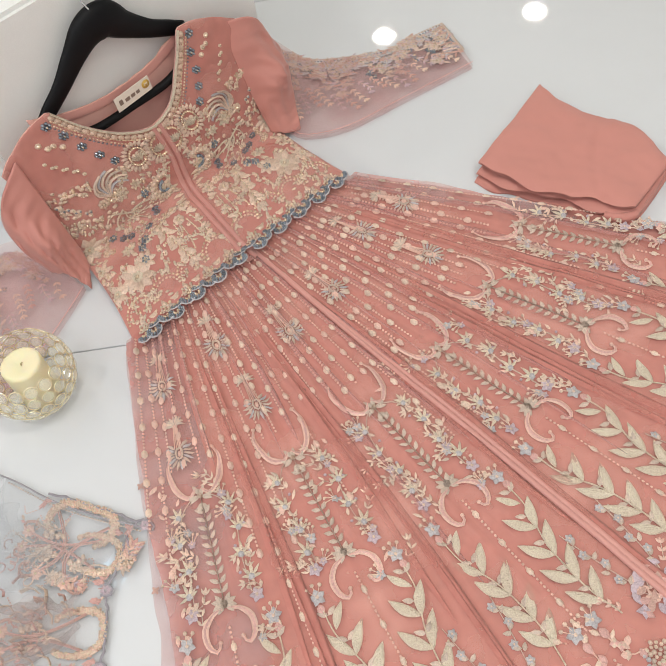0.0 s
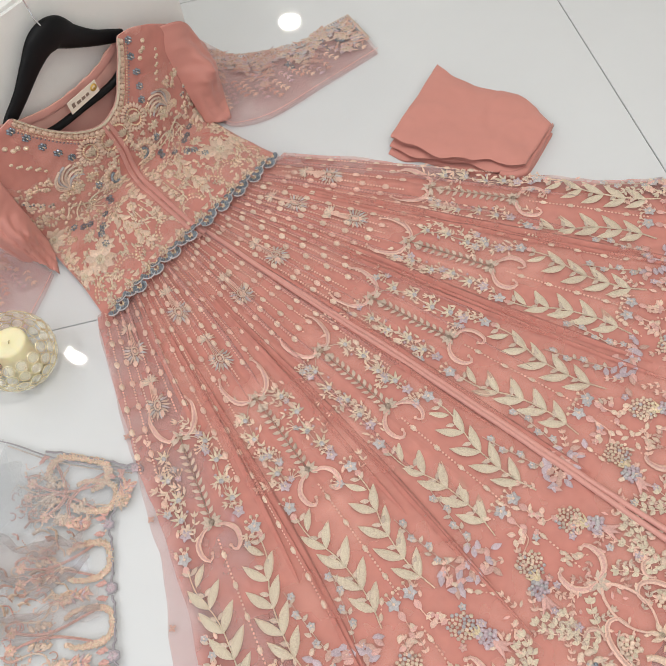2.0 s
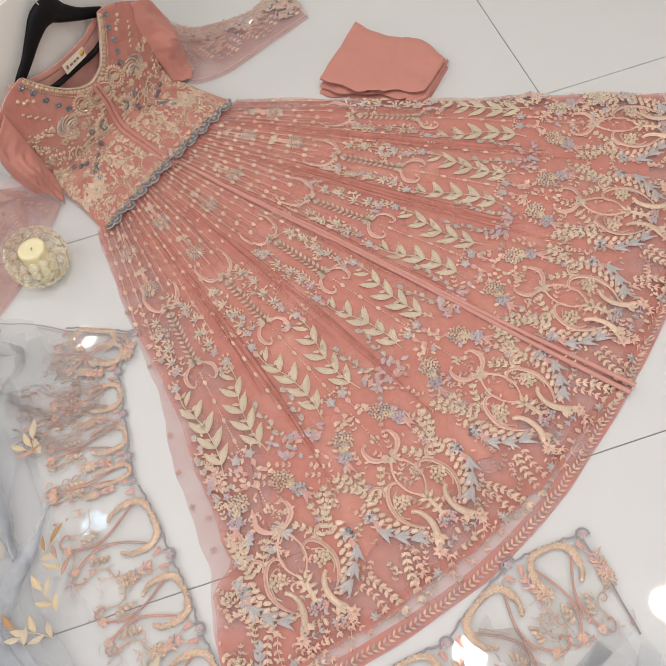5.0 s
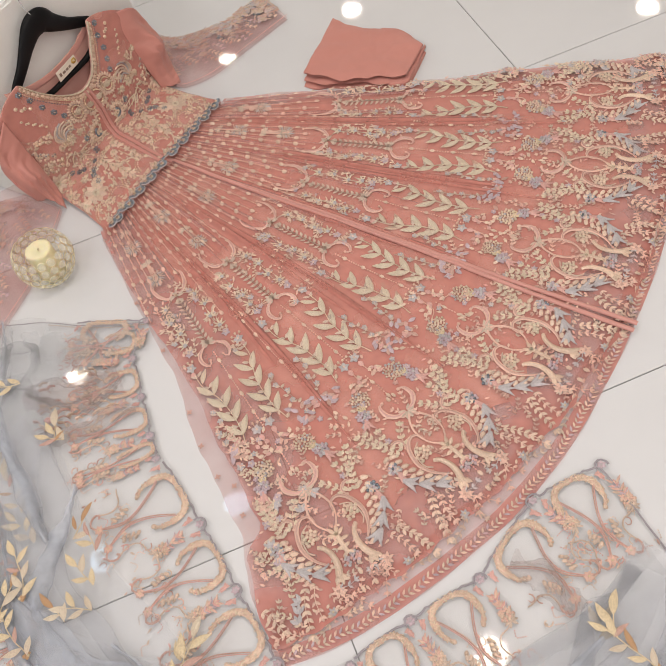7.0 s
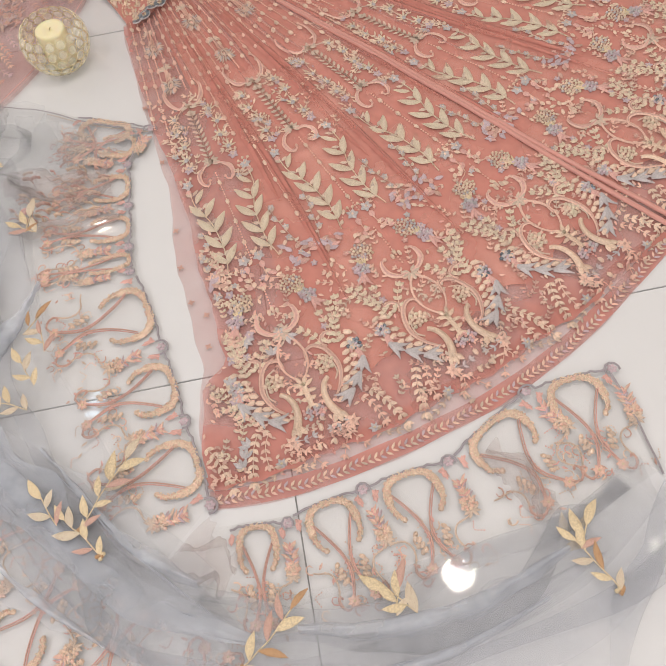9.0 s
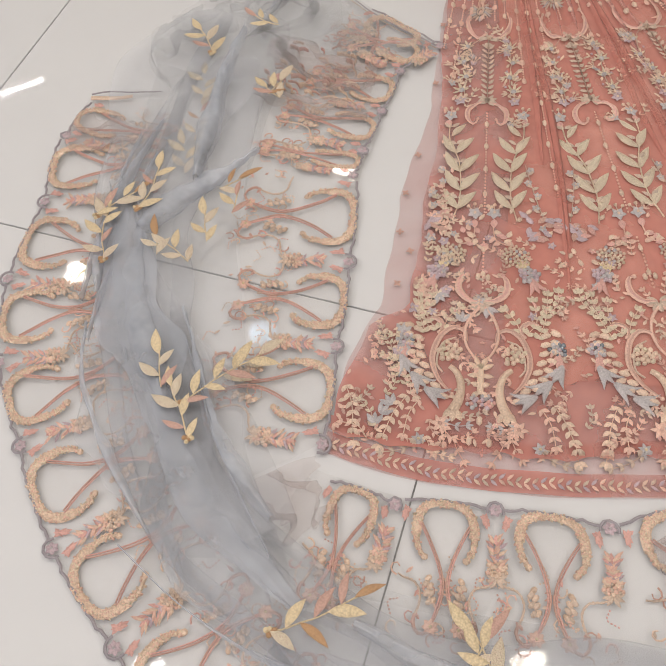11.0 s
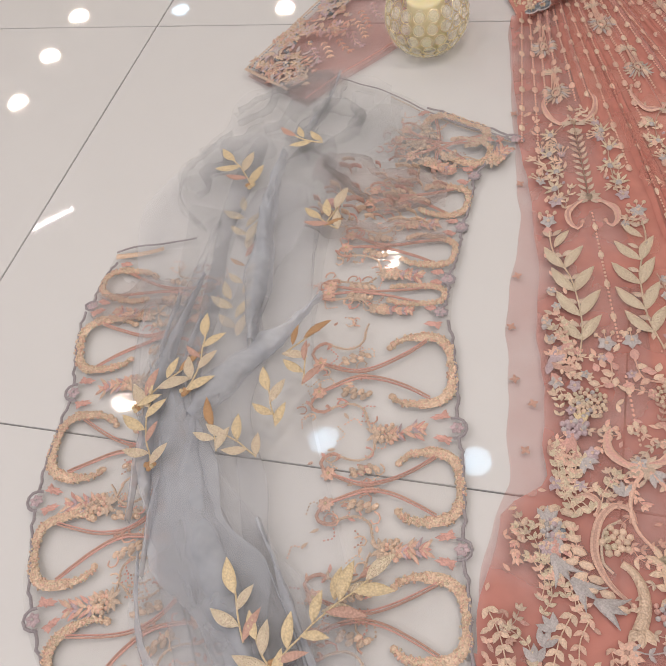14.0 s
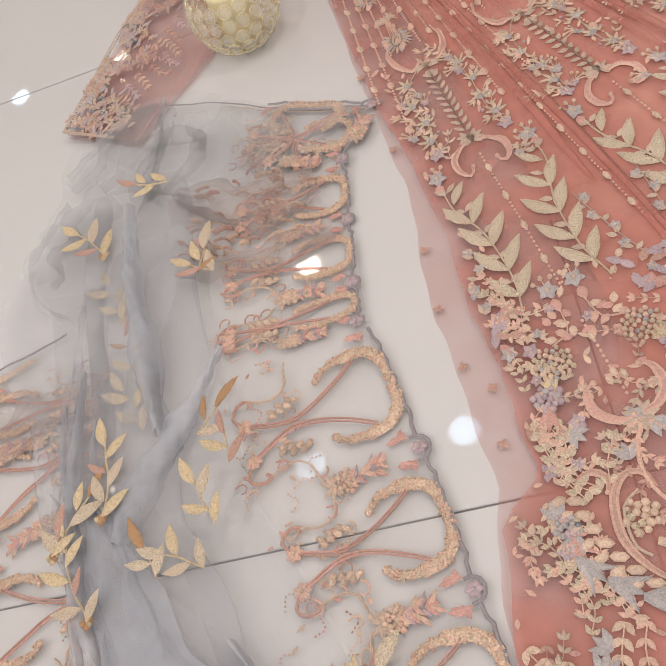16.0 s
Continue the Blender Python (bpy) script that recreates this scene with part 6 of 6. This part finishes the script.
# ---------------------------------------------------------------- the hanger
at = spot(0.712, 0.905, 0.30)
hanger = thing("hanger", at.x, at.y, at.z, "black plastic clothes hanger with a chrome hook inside the gown's neck", "hanger")
ARM = [(0.592, 0.255, 0.010), (0.606, 0.264, 0.012), (0.635, 0.284, 0.0135), (0.668, 0.312, 0.018), (0.700, 0.334, 0.025), (0.728, 0.334, 0.026), (0.752, 0.312, 0.019), (0.785, 0.287, 0.0135), (0.815, 0.270, 0.012), (0.838, 0.258, 0.010)]
rod("arm", [spot(l - 0.007, 0.912, z) for l, z, r in ARM], [r * 0.5 for l, z, r in ARM], BLACK, hanger, "broad black shoulder arm", 14, 2.0, 60)
rod("bar", [spot(l - 0.004, 0.900, z) for l, z in ((0.585, 0.232), (0.644, 0.207), (0.712, 0.204), (0.781, 0.205), (0.83, 0.228))], [0.0065] * 5, BLACK, hanger, "straight black trouser bar", 10, 1.0, 24)
rod("hook", [spot(l, n, z) for l, n, z in ((0.706, 0.905, 0.350), (0.700, 0.912, 0.372), (0.700, 0.916, 0.392), (0.697, 0.918, 0.418), (0.688, 0.920, 0.437), (0.678, 0.920, 0.433), (0.676, 0.920, 0.415))], [0.0014] * 7, CHROME, hanger, "thin bent chrome hook", 8, 1.0, 48)

# ---------------------------------------------------------------- plinth behind the gown
at = spot(0.745, 1.17, 0.0)
plinth = thing("plinth", at.x, at.y, 0.0, "low white painted box plinth behind the propped gown", "plinth")
block = box(-0.235, -0.24, 0.0005, 0.235, 0.24, 0.398, 0.006)
body = part("body", block, PAINT, None, smooth=False)
body.matrix_basis = Matrix.Translation(at) @ Matrix((SIDE, AWAY, (0, 0, 1))).transposed().to_4x4()
hang(body, plinth)

# ---------------------------------------------------------------- folded trousers
trousers = thing("trousers", 0.32, 1.24, 0.0, "plain salmon cotton trousers folded into a flat stack on the floor", "trousers")


def fold_layer(name, z, thick, grow, seed, label=""):
    """One folded layer: a padded sheet between its front and back edge, with a soft front fold."""
    front = [(0.183 - grow * 0.5, 1.180 - grow), (0.222, 1.158 - grow), (0.260, 1.141 - grow), (0.310, 1.124 - grow), (0.360, 1.110 - grow), (0.388, 1.104 - grow), (0.414 + grow, 1.104 - grow * 0.8)]
    rear = [(0.275, 1.376), (0.284, 1.362), (0.305, 1.338), (0.348, 1.306), (0.390, 1.290), (0.428, 1.270), (0.469 + grow * 0.5, 1.196)]
    a, b = smooth_line(front, 40), smooth_line(rear, 40)
    top, bottom = [], []
    for i in range(41):
        rt, rb = [], []
        for j in range(29):
            v = j / 28
            x, y = a[i] * (1 - v) + b[i] * v
            y += 0.006 * math.sin(i * 0.23 + seed) * (1 - v) ** 3 + 0.003 * math.sin(i * 0.61 + seed * 2) * (1 - v) ** 4
            edge = min(1.0, 9 * v + 0.12, 9 * (1 - v) + 0.15, 0.3 + i / 3, 0.3 + (40 - i) / 4)
            h = thick * edge ** 0.5 + 0.0045 * noise.noise((x * 22, y * 22, seed)) + 0.0015 * noise.noise((x * 60, y * 60, seed))
            line = abs((i - 31) + (v - 0.1) * 12 + 3 * math.sin(v * 3))
            h -= 0.0024 * math.exp(-(line / 0.9) ** 2) * (seed < 2)
            rt.append((x, y, z + h))
            rb.append((x, y, z))
        top.append(rt)
        bottom.append(rb)
    ring = top + bottom[::-1]
    return sheet(name, ring, COTTON, trousers, label)


fold_layer("fold", 0.0005, 0.005, 0.009, 4.0, "under layer of the folded cloth")
fold_layer("fold", 0.0120, 0.005, 0.004, 3.0, "middle layer of the folded cloth")
fold_layer("fold", 0.0240, 0.007, 0.0, 1.0, "smooth top layer of the folded cloth")
cuff = []
for i in range(21):
    t = i / 20
    x, y = 0.405 + 0.070 * t, 1.090 + 0.125 * t
    w = 0.007 * math.sin(math.pi * min(1, t * 1.1 + 0.08)) + 0.003
    cuff.append([(x + w * k * 0.85, y - w * k * 0.5, 0.004 + 0.010 * math.sin(math.pi * (0.5 + k / 2.3)) + 0.001 * math.sin(t * 17)) for k in np.linspace(-1, 1, 9)])
sheet("turned_edge", cuff, COTTON, trousers, "folded back edge", 0.002)
rod("roll", [(0.372, 1.100, 0.011), (0.392, 1.094, 0.011), (0.412, 1.100, 0.011), (0.420, 1.112, 0.010)], [0.006, 0.008, 0.008, 0.005], COTTON, trousers, "small rolled corner", 10, 0.9, 14)

# ---------------------------------------------------------------- candle in a crystal bowl
CX, CY, CR = -0.395, 0.730, 0.061
bowl = thing("candle_bowl", CX, CY, 0.0, "round openwork bowl of gold wire rings and crystal beads", "candle holder")
ring_mesh = bpy.data.meshes.new("wire_ring")
bm = bmesh.new()
M, S = 16, 5
loops = []
for i in range(M):
    w = 2 * math.pi * i / M
    loops.append([bm.verts.new(((0.96 + 0.085 * math.cos(k * 6.2832 / S)) * math.cos(w), (0.96 + 0.085 * math.cos(k * 6.2832 / S)) * math.sin(w), 0.085 * math.sin(k * 6.2832 / S))) for k in range(S)])
for i in range(M):
    for k in range(S):
        bm.faces.new((loops[i][k], loops[(i + 1) % M][k], loops[(i + 1) % M][(k + 1) % S], loops[i][(k + 1) % S]))
bm.to_mesh(ring_mesh)
bm.free()
ring_mesh.materials.append(WIRE)
ring_mesh.polygons.foreach_set("use_smooth", [True] * len(ring_mesh.polygons))
bead_mesh = bpy.data.meshes.new("crystal_bead")
bm = bmesh.new()
bmesh.ops.create_uvsphere(bm, u_segments=10, v_segments=6, radius=1.0)
for v in bm.verts:
    v.co.x, v.co.y, v.co.z = v.co.x * 0.84, v.co.y * 0.84, v.co.z * 0.36
bm.to_mesh(bead_mesh)
bm.free()
bead_mesh.materials.append(CRYSTAL)
for row, (lat, count) in enumerate(((-64, 9), (-45, 14), (-27, 17), (-9, 19), (9, 19), (26, 17))):
    for i in range(count):
        lon = 2 * math.pi * (i + 0.5 * (row % 2)) / count
        nrm = Vector((math.cos(radians(lat)) * math.cos(lon), math.cos(radians(lat)) * math.sin(lon), math.sin(radians(lat))))
        at = nrm * CR + Vector((CX, CY, 0.058))
        turn = nrm.to_track_quat("Z", "Y")
        size = 2 * math.pi * CR * math.cos(radians(lat)) / count / 2.1
        size = min(size, 0.0108)
        ring = new("wire_ring", ring_mesh)
        bead = new("crystal_bead", bead_mesh)
        for ob in (ring, bead):
            hang(ob, bowl)
            ob.matrix_basis = Matrix.LocRotScale(at, turn, (size,) * 3)
foot = [(CX + 0.018 * math.cos(t), CY + 0.018 * math.sin(t), 0.0016) for t in np.linspace(0, 2 * math.pi, 24, endpoint=False)]
rod("foot", foot, [0.0016] * 24, WIRE, bowl, "gold wire foot ring", 6, 1.0, 0, True)

candle = thing("candle", CX, CY, 0.012, "short unlit cream pillar candle standing in the crystal bowl", "candle")
bm = bmesh.new()
rings = []
for r, z in ((0.001, 0.012), (0.026, 0.012), (0.0280, 0.014), (0.0280, 0.081), (0.0270, 0.0842), (0.024, 0.0852), (0.012, 0.0842), (0.006, 0.0820), (0.0005, 0.0812)):
    rings.append([bm.verts.new((CX + r * math.cos(t), CY + r * math.sin(t), z + 0.0006 * math.sin(2 * t) * (z > 0.08))) for t in np.linspace(0, 2 * math.pi, 32, endpoint=False)])
for a, b in zip(rings, rings[1:]):
    for i in range(32):
        bm.faces.new((a[i], a[(i + 1) % 32], b[(i + 1) % 32], b[i]))
part("wax", bm, WAX, candle)
rod("wick", [(CX, CY, 0.080), (CX + 0.001, CY, 0.0845), (CX + 0.003, CY + 0.001, 0.0865)], [0.0011] * 3, WICK, candle, "short pale wick", 6)

# ---------------------------------------------------------------- ceiling downlights
trim_bm = bmesh.new()
prof = ((0.076, -0.004), (0.078, -0.012), (0.098, -0.012), (0.102, -0.006), (0.102, 0.0))
loops = [[trim_bm.verts.new((r * math.cos(t), r * math.sin(t), z)) for t in np.linspace(0, 2 * math.pi, 32, endpoint=False)] for r, z in prof]
for a, b in zip(loops, loops[1:]):
    for i in range(32):
        trim_bm.faces.new((a[i], a[(i + 1) % 32], b[(i + 1) % 32], b[i]))
light = tagged(part("downlight", trim_bm, PAINT), "round white recessed ceiling downlight, lit", "ceiling light", "ceiling downlights")
light.location = (LAMPS[0][0], LAMPS[0][1], CEIL)
# The unseen fill lamps get the same trim, though no such fittings are known.
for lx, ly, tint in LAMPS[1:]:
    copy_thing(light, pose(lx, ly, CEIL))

# ---------------------------------------------------------------- floor tiles
tile_bm = box(-0.3990, -0.3990, -0.012, 0.3990, 0.3990, 0.0, 0.0006)
tile_mesh = bpy.data.meshes.new("tile")
tile_bm.to_mesh(tile_mesh)
tile_bm.free()
tile_mesh.materials.append(TILE)
grid_turn = pose(0.66, 1.070, 0, 0, 0, 14.35)
for i in range(-11, 6):
    for j in range(-7, 9):
        m = grid_turn @ pose(0.8 * i + 0.4, 0.8 * j + 0.4, 0)
        c = m.translation
        if wx0 - 0.1 < c.x < wx1 + 0.1 and wy0 - 0.1 < c.y < wy1 + 0.1:
            tile = new("tile", tile_mesh)
            tile.parent = floor
            tile.matrix_basis = m
